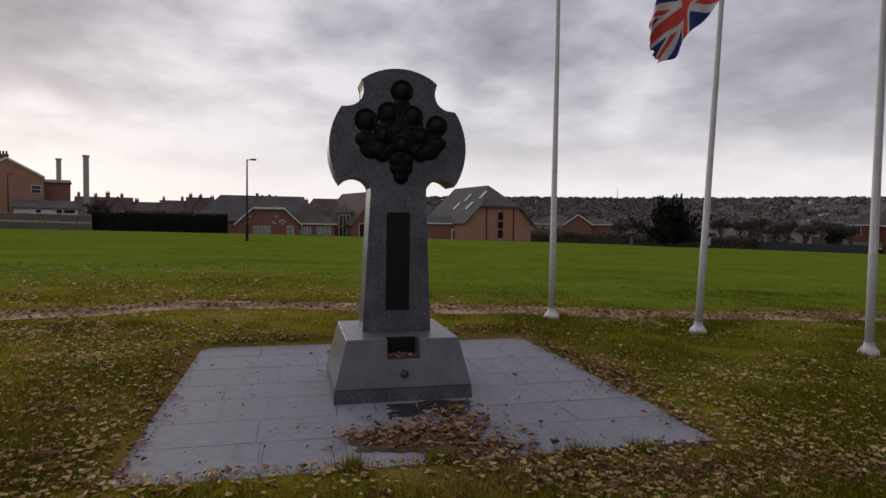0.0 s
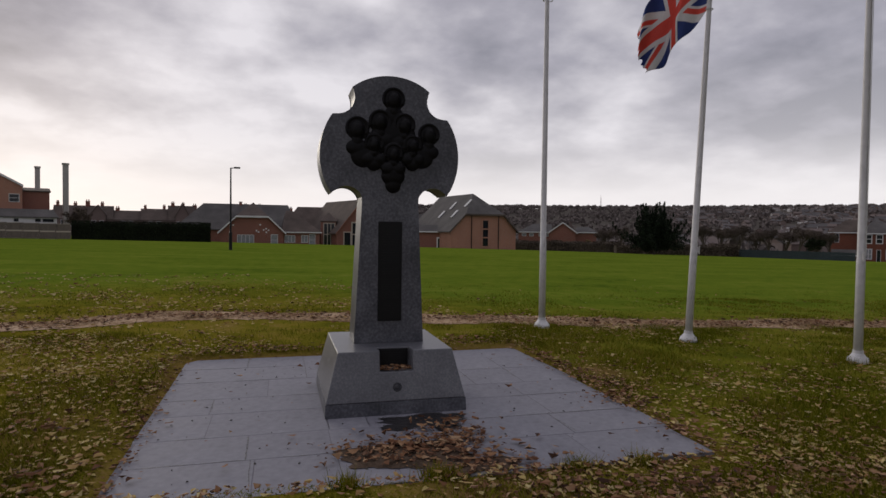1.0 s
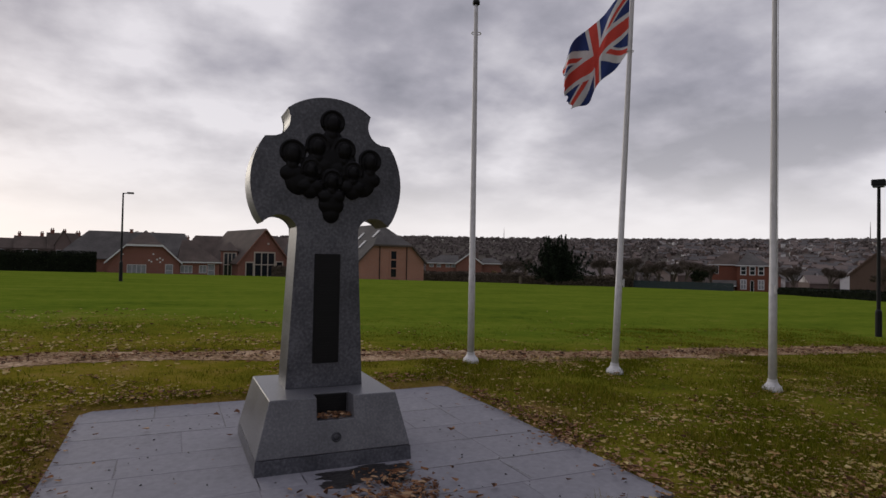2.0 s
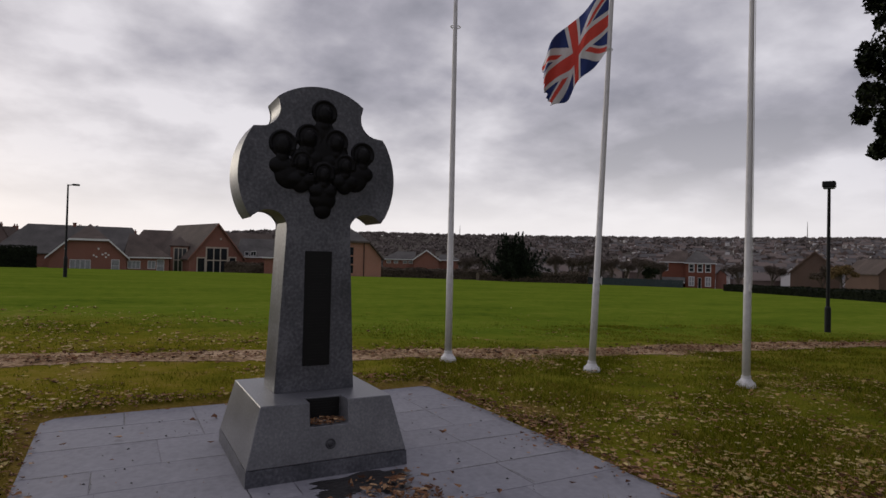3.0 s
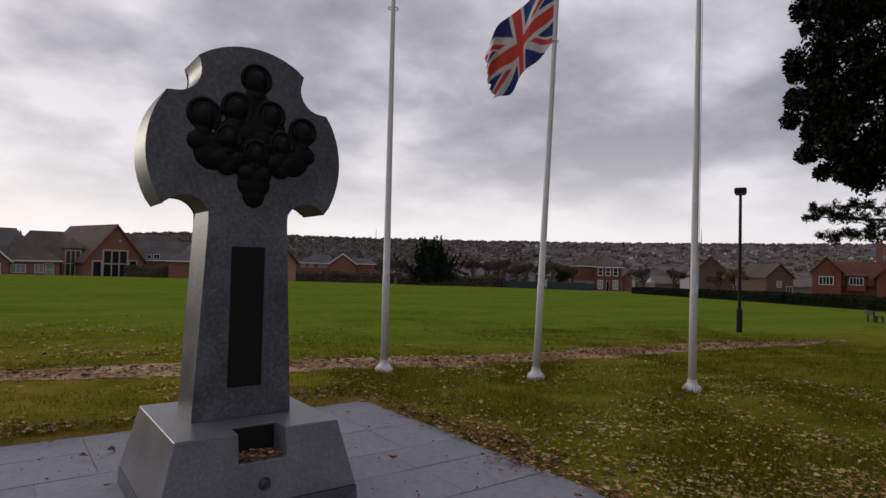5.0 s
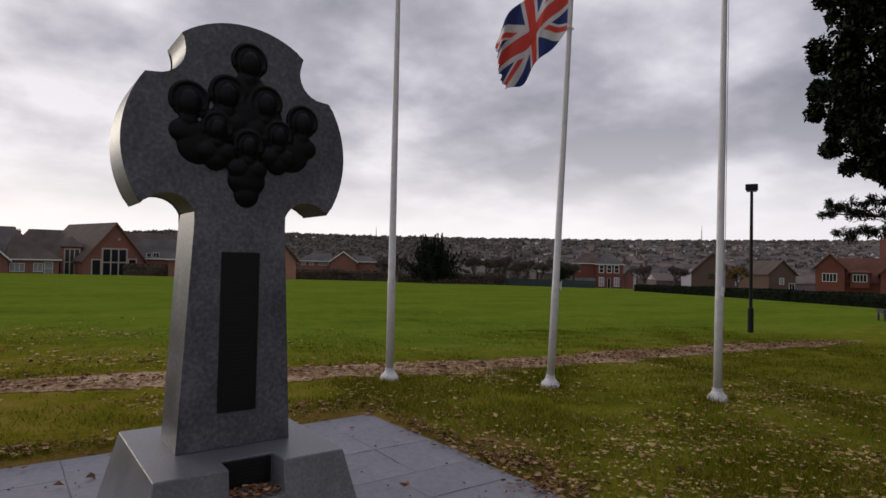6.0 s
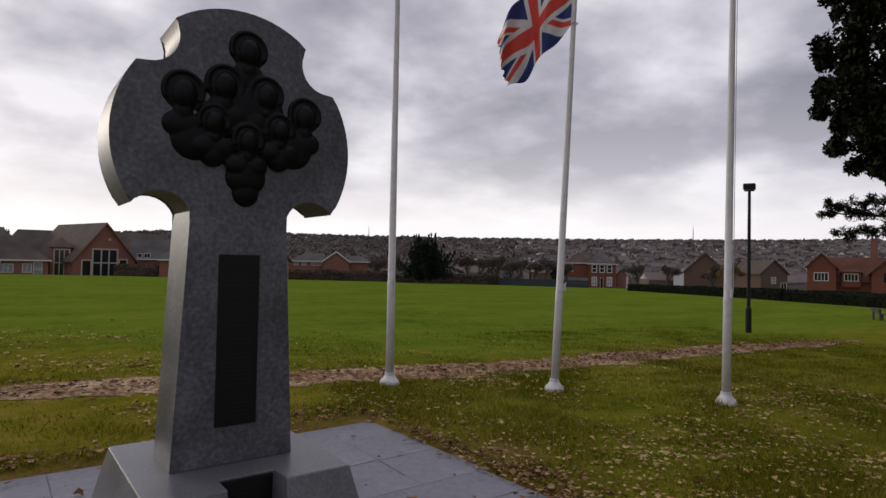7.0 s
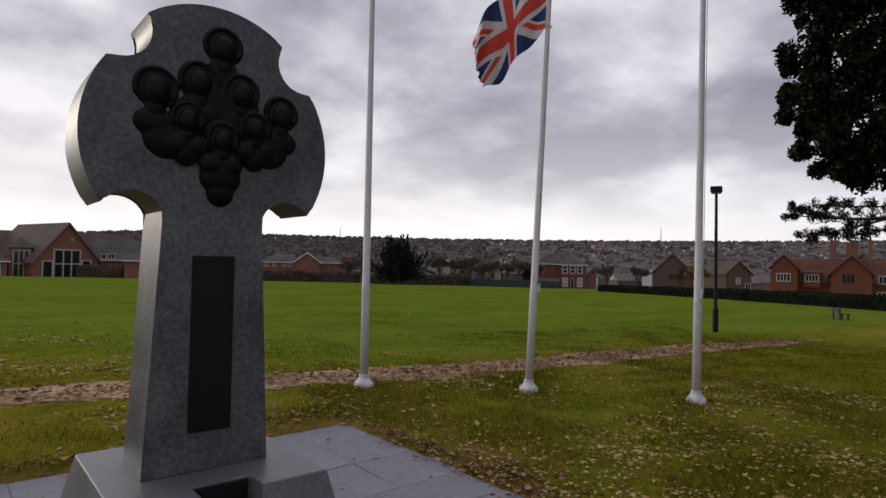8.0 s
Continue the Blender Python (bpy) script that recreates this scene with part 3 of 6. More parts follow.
    for x, z, rx, rz, deep in ((0.02, 1.95, 0.105, 0.09, 0.060), (0.02, 1.875, 0.070, 0.075, 0.050), (0.02, 2.30, 0.20, 0.14, 0.034), (-0.24, 2.12, 0.11, 0.11, 0.036), (0.27, 2.13, 0.11, 0.11, 0.036), (0.018, 2.47, 0.085, 0.085, 0.030)):
        ball(bm, (x, -0.140, z), (rx, deep, rz), 3)
    bmesh.ops.transform(bm, matrix=Matrix.Translation((0, -0.138, 0)) @ Matrix.Diagonal((1, 0.72, 1, 1)) @ Matrix.Translation((0, 0.138, 0)), verts=bm.verts[:])
    relief = part("relief", bm, BRONZE, e, "dark bronze relief of clustered rounded forms", smooth=True)
    mod = relief.modifiers.new("fuse", "REMESH")
    mod.mode, mod.voxel_size, mod.use_smooth_shade = "VOXEL", 0.0052, True
    mod = relief.modifiers.new("soften", "SMOOTH")
    mod.factor, mod.iterations = 0.5, 5


build_memorial()


# ---- flagpoles, flag, lamps ----
def build_pole(base, top, ring, label, rope=False):
    x, y = base[:2]
    z = gz(x, y)
    e = thing("flagpole", pose(x, y, z), label, "flagpole", "flagpoles beside the memorial")
    d = Vector((top[0] - x, top[1] - y, top[2] - z))
    h = d.length
    bm = bmesh.new()
    cuts = [(0.0, 0.050), (1.25, 0.048), (1.26, 0.045), (h * 0.62, 0.038), (h - 0.12, 0.029), (h, 0.028)]
    lathe(bm, [(r, zz) for zz, r in cuts], 20)
    q = d.to_track_quat("Z", "Y").to_matrix().to_4x4()
    bmesh.ops.transform(bm, matrix=q, verts=bm.verts[:])
    part("shaft", bm, WHITE_PAINT, e, smooth=True)
    bm = bmesh.new()
    lathe(bm, [(0.118, -0.03), (0.122, 0.02), (0.112, 0.045), (0.072, 0.095), (0.060, 0.115), (0.058, 0.15)], 24)
    part("base_flange", bm, WHITE_PAINT, e)
    for k in range(4):
        a = radians(45 + 90 * k)
        bm = bmesh.new()
        tube(bm, (0.098 * math.cos(a), 0.098 * math.sin(a), 0.03), (0.098 * math.cos(a), 0.098 * math.sin(a), 0.068), 0.012, 0.012, 6)
        part("bolt", bm, WHITE_PAINT, e)
    bm = bmesh.new()
    lathe(bm, [(0.030, 0), (0.052, 0.012), (0.055, 0.04), (0.048, 0.07), (0.02, 0.09), (0.004, 0.095)], 18)
    bmesh.ops.transform(bm, matrix=Matrix.Translation(d) @ q, verts=bm.verts[:])
    part("finial", bm, BLACK_PAINT, e, "dark rounded cap", smooth=True)
    # cleat on the side, about chest height
    bm = bmesh.new()
    cx = 0.058
    box(bm, cx - 0.012, cx + 0.012, -0.012, 0.012, 1.26, 1.34)
    tube(bm, (cx + 0.012, 0, 1.24), (cx + 0.012, 0, 1.36), 0.008, 0.008, 8)
    bmesh.ops.transform(bm, matrix=q @ pose(0, 0, 0, 0, 0, -60), verts=bm.verts[:])
    part("cleat", bm, WHITE_PAINT, e)
    if rope:
        bm = bmesh.new()
        p = q @ Vector((0.05, -0.04, 1.3))
        p2 = d + q @ Vector((0.04, -0.03, -0.05))
        tube(bm, p, p2, 0.004, 0.004, 5)
        part("halyard", bm, ROPE, e)
    if ring:
        bm = bmesh.new()
        tz = ring - z
        n = 20
        for k in range(n):
            a0, a1 = 2 * math.pi * k / n, 2 * math.pi * (k + 1) / n
            tube(bm, (0.072 * math.cos(a0), 0.072 * math.sin(a0) * 0.8, tz), (0.072 * math.cos(a1), 0.072 * math.sin(a1) * 0.8, tz), 0.007, 0.007, 6, False)
        part("truck_ring", bm, WHITE_PAINT, e)
    return e


build_pole((2.88, 8.12), (2.835, 8.05, 5.29), 4.905, "bare white metal flagpole with a ring below its cap")
build_pole((4.655, 7.085), (4.715, 6.865, 5.468), 0, "white metal flagpole, leaning a little, flying a flag")
build_pole((5.885, 5.54), (5.67, 5.378, 5.16), 0, "bare white metal flagpole standing in grass", True)


def build_flag():
    """A flag of nine parts by eighteen, hung from its hoist and blown a little to one side."""
    nu, nv = 168, 84
    hoist_top, hoist_low = Vector((4.676, 6.876, 5.406)), Vector((4.666, 6.908, 4.525))
    left, toward = Vector((-0.72, 0.69, 0)), Vector((-0.69, -0.72, 0))
    fly_top, fly_low = hoist_top + left * 1.00 + Vector((0, 0, -1.06)), hoist_low + left * 0.74 + Vector((0, 0, -0.78))
    bm = bmesh.new()
    grid = []
    for i in range(nu + 1):
        u = i / nu
        row = []
        for j in range(nv + 1):
            v = j / nv
            p = hoist_low.lerp(hoist_top, v)
            q = fly_low.lerp(fly_top, v)
            # the fly sinks and swings; folds run down from the hoist's top corner
            ph = 10.5 * (u * 0.9 - 0.34 * (1 - v)) + 0.6
            fold = 0.10 * (0.25 + u) * math.sin(ph) + 0.035 * u * math.sin(2.3 * ph + 1.2 + 2 * v)
            s = p.lerp(q, u)
            bulge = u * (1 - u)
            w = s + left * (0.10 * bulge + 0.05 * u * math.sin(ph + 0.9)) + toward * fold
            x, y = w.x, w.y
            z = s.z + (0.34 * v - 0.14) * bulge * 2 + 0.03 * u * math.sin(ph * 1.3)
            row.append(bm.verts.new((x, y, z)))
        grid.append(row)

    def colour(u, v):
        # u over the fly 0..2, v over the hoist 0..1, centre at (1, 0.5)
        x, y = u * 2 - 1, v - 0.5
        if abs(x) < 0.1 or abs(y) < 0.1:
            return 0
        if abs(x) < 0.1667 or abs(y) < 0.1667:
            return 1
        side = 1 if x * y > 0 else -1
        d = (y - side * x * 0.5) / math.hypot(1, 0.5)
        # narrow red saltire laid off-centre on the white one
        s = d * (1 if x < 0 else -1) * side
        if 0 < s < 0.0667:
            return 0
        if abs(d) < 0.1:
            return 1
        return 2

    for i in range(nu):
        for j in range(nv):
            u, v = (i + 0.5) / nu, (j + 0.5) / nv
            ragged = 1.0 - 0.03 * abs(math.sin(17 * v) + 0.5 * math.sin(41 * v))
            if u > ragged:
                continue
            f = bm.faces.new((grid[i][j], grid[i + 1][j], grid[i + 1][j + 1], grid[i][j + 1]))
            f.material_index = colour(u, v)
            f.smooth = True
    me = bpy.data.meshes.new("flag")
    bmesh.ops.delete(bm, geom=[v for v in bm.verts if not v.link_faces], context="VERTS")
    bm.to_mesh(me)
    bm.free()
    for m in (FLAG_RED, FLAG_WHITE, FLAG_BLUE):
        me.materials.append(m)
    e = thing("flag", Matrix.Translation((4.69, 6.9, 4.5)), "tattered red, white and blue union flag hanging from its pole", "flag")
    ob = new("cloth", me)
    ob.parent = e
    ob.matrix_parent_inverse = e.matrix_world.inverted()
    sol = ob.modifiers.new("cloth", "SOLIDIFY")
    sol.thickness = 0.002
    for z, x, yc in ((5.375, 4.712, 6.868), (4.546, 4.704, 6.899)):
        bm = bmesh.new()
        for k in range(10):
            a0, a1 = 2 * math.pi * k / 10, 2 * math.pi * (k + 1) / 10
            tube(bm, (x + 0.05 * math.cos(a0), yc + 0.05 * math.sin(a0), z), (x + 0.05 * math.cos(a1), yc + 0.05 * math.sin(a1), z), 0.006, 0.006, 5, False)
        t = part("tie", bm, ROPE, e)
        t.matrix_parent_inverse = e.matrix_world.inverted()


build_flag()


def build_park_lamp(x, y, top):
    z = gz(x, y)
    e = thing("park_lamp", pose(x, y, z, 0, 0, 24), "black park lamp column with a small square lantern", "lamp post")
    bm = bmesh.new()
    lathe(bm, [(0.085, -0.05), (0.085, 0.70), (0.078, 0.74), (0.052, 0.78), (0.050, 2.2), (0.042, top - z - 0.22)], 16)
    part("column", bm, BLACK_PAINT, e, smooth=False)
    bm = bmesh.new()
    box(bm, -0.17, 0.17, -0.17, 0.17, top - z - 0.20, top - z - 0.02)
    bevelled(bm, 0.02, 1)
    part("lantern", bm, BLACK_PAINT, e)
    bm = bmesh.new()
    box(bm, -0.14, 0.14, -0.14, 0.14, top - z - 0.235, top - z - 0.205)
    part("diffuser", bm, GLASS, e, "dark glass diffuser")
    bm = bmesh.new()
    box(bm, 0.03, 0.09, -0.04, 0.04, 0.25, 0.62)
    part("door", bm, BLACK_PAINT, e)


build_park_lamp(17.34, 10.86, 4.14)


def build_street_lamp(x, y, top, arm, label):
    z = gz(x, y)
    h = top - z
    e = thing("street_lamp", pose(x, y, z), label, "lamp post", "street lamps beyond the field")
    bm = bmesh.new()
    lathe(bm, [(0.11, -0.05), (0.11, 1.2), (0.07, 1.3), (0.06, h * 0.6), (0.045, h)], 12)
    part("column", bm, BLACK_PAINT, e)
    bm = bmesh.new()
    tube(bm, (0, 0, h - 0.04), (arm * 0.55, 0, h), 0.03, 0.03, 8)
    part("arm", bm, BLACK_PAINT, e)
    bm = bmesh.new()
    box(bm, arm * 0.35, arm, -0.10, 0.10, h - 0.05, h + 0.06)
    bevelled(bm, 0.025, 1)
    part("lantern", bm, BLACK_PAINT, e)


build_street_lamp(-4.21, 43.7, 5.6, 0.62, "dark street lamp column with a flat lantern, at the field's edge")
build_street_lamp(-36.4, 87.0, 6.75, 0.6, "dark street lamp column in front of a brick house")


def build_bench():
    x, y = 28.5, 10.85
    e = thing("park_bench", pose(x, y, gz(x, y), 0, 0, 35) @ Matrix.Scale(0.8, 4), "weathered slatted timber park bench on the grass", "bench")
    for k in range(4):
        bm = bmesh.new()
        box(bm, -0.55, 0.55, -0.25 + k * 0.12, -0.15 + k * 0.12, 0.33, 0.365)
        part("seat_slat", bm, PALING, e)
    for k in range(2):
        bm = bmesh.new()
        box(bm, -0.55, 0.55, 0.235 + 0.02 * k, 0.265 + 0.02 * k, 0.42 + k * 0.11, 0.51 + k * 0.11)
        part("back_slat", bm, PALING, e)
    for s in (-0.45, 0.45):
        bm = bmesh.new()
        box(bm, s - 0.06, s + 0.06, -0.24, -0.15, -0.05, 0.33)
        part("leg", bm, PALING, e)
        bm = bmesh.new()
        box(bm, s - 0.06, s + 0.06, 0.16, 0.235, -0.05, 0.62)
        part("leg", bm, PALING, e)


build_bench()


# ---- buildings beyond the field ----
EYE_X, EYE_Y = -1.0, 0.5


def site(az, r, s=0.0, d=0.0, turn=0.0):
    """The pose of a plot at a bearing and distance; s to the right, d deeper; its ground level is z = 0 of the world."""
    a = radians(az)
    x = EYE_X + math.sin(a) * (r + d) + math.cos(a) * s
    y = EYE_Y + math.cos(a) * (r + d) - math.sin(a) * s
    return pose(x, y, 0, 0, 0, -az + turn)


def building(name, m, label, category="building"):
    z = gz(m.translation.x, m.translation.y)
    e = thing(name, Matrix.Translation((0, 0, z)) @ m, label, category)
    e["_base"] = z
    return e


def gabled(e, x0, x1, y0, y1, zb, ze, zr, wall, roof, zt=None, hip=2.5, over=0.35, trim=True):
    """Walls with gables at both ends of a ridge along y, and a roof with a thickness. zt: gables cut off at that height by a hip that leans back to the ridge."""
    o = e["_base"]
    zb, ze, zr = zb - o, ze - o, zr - o
    c, w = (x0 + x1) / 2, (x1 - x0) / 2
    full = zt is None
    zt = zr if full else zt - o
    k = w * (zr - zt) / (zr - ze)
    pts = [(x0, zb), (x1, zb), (x1, ze), (c + k, zt), (c - k, zt), (x0, ze)]
    if full:
        pts = [(x0, zb), (x1, zb), (x1, ze), (c, zr), (x0, ze)]
    bm = bmesh.new()
    prism(bm, pts, y0, y1)
    part("wall", bm, wall, e)
    slope = (zr - ze) / w
    t = 0.16
    bm = bmesh.new()

    def roof_side(sign):
        lift = 0.03
        eave = (c + sign * (w + over), ze - slope * over + lift)
        top = (c, zr + lift)
        if full:
            prof = [(eave, y0 - over), (eave, y1 + over), (top, y1 + over), (top, y0 - over)]
        else:
            cutp = (c + sign * k, zt + lift)
            prof = [(eave, y0 - over), (eave, y1 + over), (top, y1 + over), (top, y0 + hip), (cutp, y0 - over)]
        low = [bm.verts.new((p[0], yy, p[1])) for p, yy in prof]
        high = [bm.verts.new((p[0], yy, p[1] + t)) for p, yy in prof]
        bm.faces.new(low)
        bm.faces.new(high)
        n = len(prof)
        for q in range(n):
            bm.faces.new((low[q], low[(q + 1) % n], high[(q + 1) % n], high[q]))

    roof_side(1)
    roof_side(-1)
    if not full:
        tri = [(c - k, y0 - over, zt + 0.03), (c + k, y0 - over, zt + 0.03), (c, y0 + hip, zr + 0.03)]
        low = [bm.verts.new(p) for p in tri]
        high = [bm.verts.new((p[0], p[1], p[2] + t)) for p in tri]
        bm.faces.new(low)
        bm.faces.new(high)
        for q in range(3):
            bm.faces.new((low[q], low[(q + 1) % 3], high[(q + 1) % 3], high[q]))
    rf = part("roof", bm, roof, e)
    if trim:
        bm = bmesh.new()
        for sign in (-1, 1):
            a = Vector((c + sign * (w + over), 0, ze - slope * over + 0.02))
            b = Vector((c + sign * (0 if full else k), 0, zr + 0.02 if full else zt + 0.02))
            vs = [bm.verts.new((p.x, yy, p.z + dz)) for yy in (y0 - over - 0.05, y0 - over - 0.004) for p, dz in ((a, -0.12), (b, -0.12), (b, 0.17), (a, 0.17))]
            for idx in ((0, 1, 2, 3), (7, 6, 5, 4), (0, 4, 5, 1), (1, 5, 6, 2), (2, 6, 7, 3), (3, 7, 4, 0)):
                bm.faces.new([vs[i] for i in idx])
        if not full:
            box(bm, c - k, c + k, y0 - over - 0.05, y0 - over - 0.004, zt - 0.10, zt + 0.19)
        part("bargeboard", bm, TRIM if trim is True else trim, e)
    return rf


def hipped(e, x0, x1, y0, y1, zb, ze, zr, wall, roof, left=3.0, right=3.0, over=0.35, gutter=True):
    """Walls in a rectangle and a roof with its ridge along x, hipped in by left and right (0: a gable)."""
    o = e["_base"]
    zb, ze, zr = zb - o, ze - o, zr - o
    bm = bmesh.new()
    cy = (y0 + y1) / 2
    box(bm, x0, x1, y0, y1, zb, ze)
    part("wall", bm, wall, e)
    bm = bmesh.new()
    t = 0.15
    e0 = [(x0 - over, y0 - over), (x1 + over, y0 - over), (x1 + over, y1 + over), (x0 - over, y1 + over)]
    low = [bm.verts.new((x, y, ze + 0.004)) for x, y in e0]
    mid = [bm.verts.new((x, y, ze + t)) for x, y in e0]
    rl, rr = bm.verts.new((x0 + left - (over if left == 0 else 0), cy, zr)), bm.verts.new((x1 - right + (over if right == 0 else 0), cy, zr))
    bm.faces.new(low[::-1])
    for k in range(4):
        bm.faces.new((low[k], low[(k + 1) % 4], mid[(k + 1) % 4], mid[k]))
    bm.faces.new((mid[0], mid[1], rr, rl))
    bm.faces.new((mid[2], mid[3], rl, rr))
    bm.faces.new((mid[1], mid[2], rr))
    bm.faces.new((mid[3], mid[0], rl))
    part("roof", bm, roof, e)
    if gutter:
        bm = bmesh.new()
        box(bm, x0 - over, x1 + over, y0 - over - 0.12, y0 - over - 0.004, ze - 0.02, ze + 0.16)
        part("gutter", bm, TRIM, e)


def window(e, x0, x1, z0, z1, y, nx=2, nz=1, trim=None, pane=None, name="window", bar=0.07):
    trim, pane = trim or TRIM, pane or GLASS
    o = e["_base"]
    z0, z1 = z0 - o, z1 - o
    b = bar
    bm = bmesh.new()
    rings = [[bm.verts.new((x, yy, z)) for x, z in ((xa, za), (xb, za), (xb, zb), (xa, zb))] for yy in (y - 0.07, y - 0.004) for xa, xb, za, zb in ((x0 - b, x1 + b, z0 - b, z1 + b), (x0, x1, z0, z1))]
    of, nf, ob, nb = rings
    for k in range(4):
        j = (k + 1) % 4
        bm.faces.new((of[k], of[j], nf[j], nf[k]))
        bm.faces.new((ob[k], nb[k], nb[j], ob[j]))
        bm.faces.new((of[k], ob[k], ob[j], of[j]))
        bm.faces.new((nf[k], nf[j], nb[j], nb[k]))
    w = part(name, bm, trim, e)
    for k in range(1, nx):
        x = x0 + (x1 - x0) * k / nx
        bm = bmesh.new()
        box(bm, x - b * 0.4, x + b * 0.4, y - 0.06, y - 0.03, z0, z1)
        part("mullion", bm, trim, w)
    for k in range(1, nz):
        z = z0 + (z1 - z0) * k / nz
        bm = bmesh.new()
        box(bm, x0, x1, y - 0.066, y - 0.033, z - b * 0.35, z + b * 0.35)
        part("transom", bm, trim, w)
    bm = bmesh.new()
    box(bm, x0, x1, y - 0.028, y - 0.004, z0, z1)
    part("pane", bm, pane, w)
    return w


def chimney(e, x, y, z0, z1, w=0.6, d=0.6, pots=2, mat=None):
    o = e["_base"]
    bm = bmesh.new()
    box(bm, x - w / 2, x + w / 2, y - d / 2, y + d / 2, z0 - o, z1 - o)
    box(bm, x - w / 2 - 0.06, x + w / 2 + 0.06, y - d / 2 - 0.06, y + d / 2 + 0.06, z1 - o, z1 - o + 0.14)
    c = part("chimney", bm, mat or BRICK, e)
    for k in range(pots):
        px = x + (k - (pots - 1) / 2) * w / max(1, pots) * 0.95
        bm = bmesh.new()
        lathe(bm, [(0.13, z1 - o + 0.14), (0.11, z1 - o + 0.55), (0.13, z1 - o + 0.58)], 10, (px, y))
        part("chimney_pot", bm, ROOF_RED, c)


def build_school_hall():
    e = building("school_hall", site(-1, 105), "single-storey red brick school hall with clipped gable and white trim", "school")
    gabled(e, -7.6, 2.5, 0, 9, -2.2, 0.9, 5.75, BRICK, ROOF_BROWN, zt=3.3, hip=5.0, over=0.45)
    hipped(e, -15.5, 5.2, 7.5, 19, -2.2, 1.0, 5.9, BRICK, ROOF_SLATE, 4.0, 1.6, gutter=False)
    hipped(e, 2.5, 8.6, 0.6, 10, -2.3, 0.72, 4.6, BRICK, ROOF_BROWN, 0.5, 4.5)
    window(e, -4.9, -2.35, -1.1, 0.25, 0, 4, 1, pane=CURTAIN)
    window(e, 0.5, 1.5, -1.45, 0.35, 0, 1, 2, name="door", pane=CURTAIN)
    window(e, 2.75, 4.4, -0.9, 0.2, 0.6, 3, 1, pane=CURTAIN)
    window(e, 5.55, 6.55, -0.9, 0.25, 0.6, 2, 1, pane=CURTAIN)
    window(e, 6.85, 7.8, -1.45, 0.45, 0.6, 1, 2, name="door", pane=CURTAIN)
    for x, z in ((-1.9, 1.0), (-1.55, 0.8), (-0.75, 1.15), (-0.35, 1.35), (0.05, 1.1), (-0.3, 0.75), (-1.3, 2.0), (-5.6, 1.9)):
        bm = bmesh.new()
        lathe(bm, [(0.02, 0.0), (0.15, 0.01), (0.15, 0.04), (0.03, 0.05)], 6)
        bmesh.ops.transform(bm, matrix=pose(x, -0.01, z - e["_base"], 90), verts=bm.verts[:])
        part("wall_plaque", bm, TRIM, e)
    chimney(e, -5.0, 13.2, 5.6, 6.2, 0.5, 0.5, 0)


def build_school_entrance():
    e = building("school_entrance", site(6, 110), "brick school wing with a tall glazed gable and low roofs", "school")
    hipped(e, -12, 14.4, 9, 19, -2.4, 1.2, 5.85, BRICK, ROOF_BROWN, 2.5, 1.0, gutter=False)
    hipped(e, 6.5, 15, 1.5, 9, -2.6, 1.15, 4.6, BRICK, ROOF_SLATE, 0.6, 0.0)
    # bay with the tall triple window and its own pyramid roof
    hipped(e, -4.3, -1.6, -1.0, 4, -2.4, 2.75, 4.45, BRICK, ROOF_BROWN, 1.3, 1.3, over=0.2, gutter=False)
    window(e, -3.7, -1.9, -1.45, 2.4, -1.0, 3, 2, trim=STONE_TRIM, bar=0.16)
    window(e, 8.6, 9.4, 1.5, 2.2, 1.1, 2, 1)
    window(e, 7.6, 8.2, 1.55, 2.1, 1.1, 1, 1)


def build_glazed_gable():
    e = building("school_gable", site(6, 110, 2.9, -1.5, 24), "brick gable with a large stone-framed window", "school")
    gabled(e, -4.7, 4.7, 0, 16, -2.6, 1.0, 6.65, BRICK, ROOF_BROWN, over=0.4, trim=BRICK)
    window(e, -1.75, 1.75, -1.45, 2.55, 0, 3, 2, trim=STONE_TRIM, bar=0.24)
    window(e, -3.3, -2.15, -1.5, 0.85, 0, 1, 1, trim=STONE_TRIM, bar=0.2)
    window(e, 2.25, 3.3, 0.05, 1.0, 0, 1, 1, trim=STONE_TRIM, bar=0.2)
    bm = bmesh.new()
    lathe(bm, [(0.2, 0), (0.2, 0.06), (0.05, 0.08)], 12)
    bmesh.ops.transform(bm, matrix=pose(0.6, -0.01, 4.2 - e["_base"], 90), verts=bm.verts[:])
    part("wall_plaque", bm, STONE_TRIM, e)


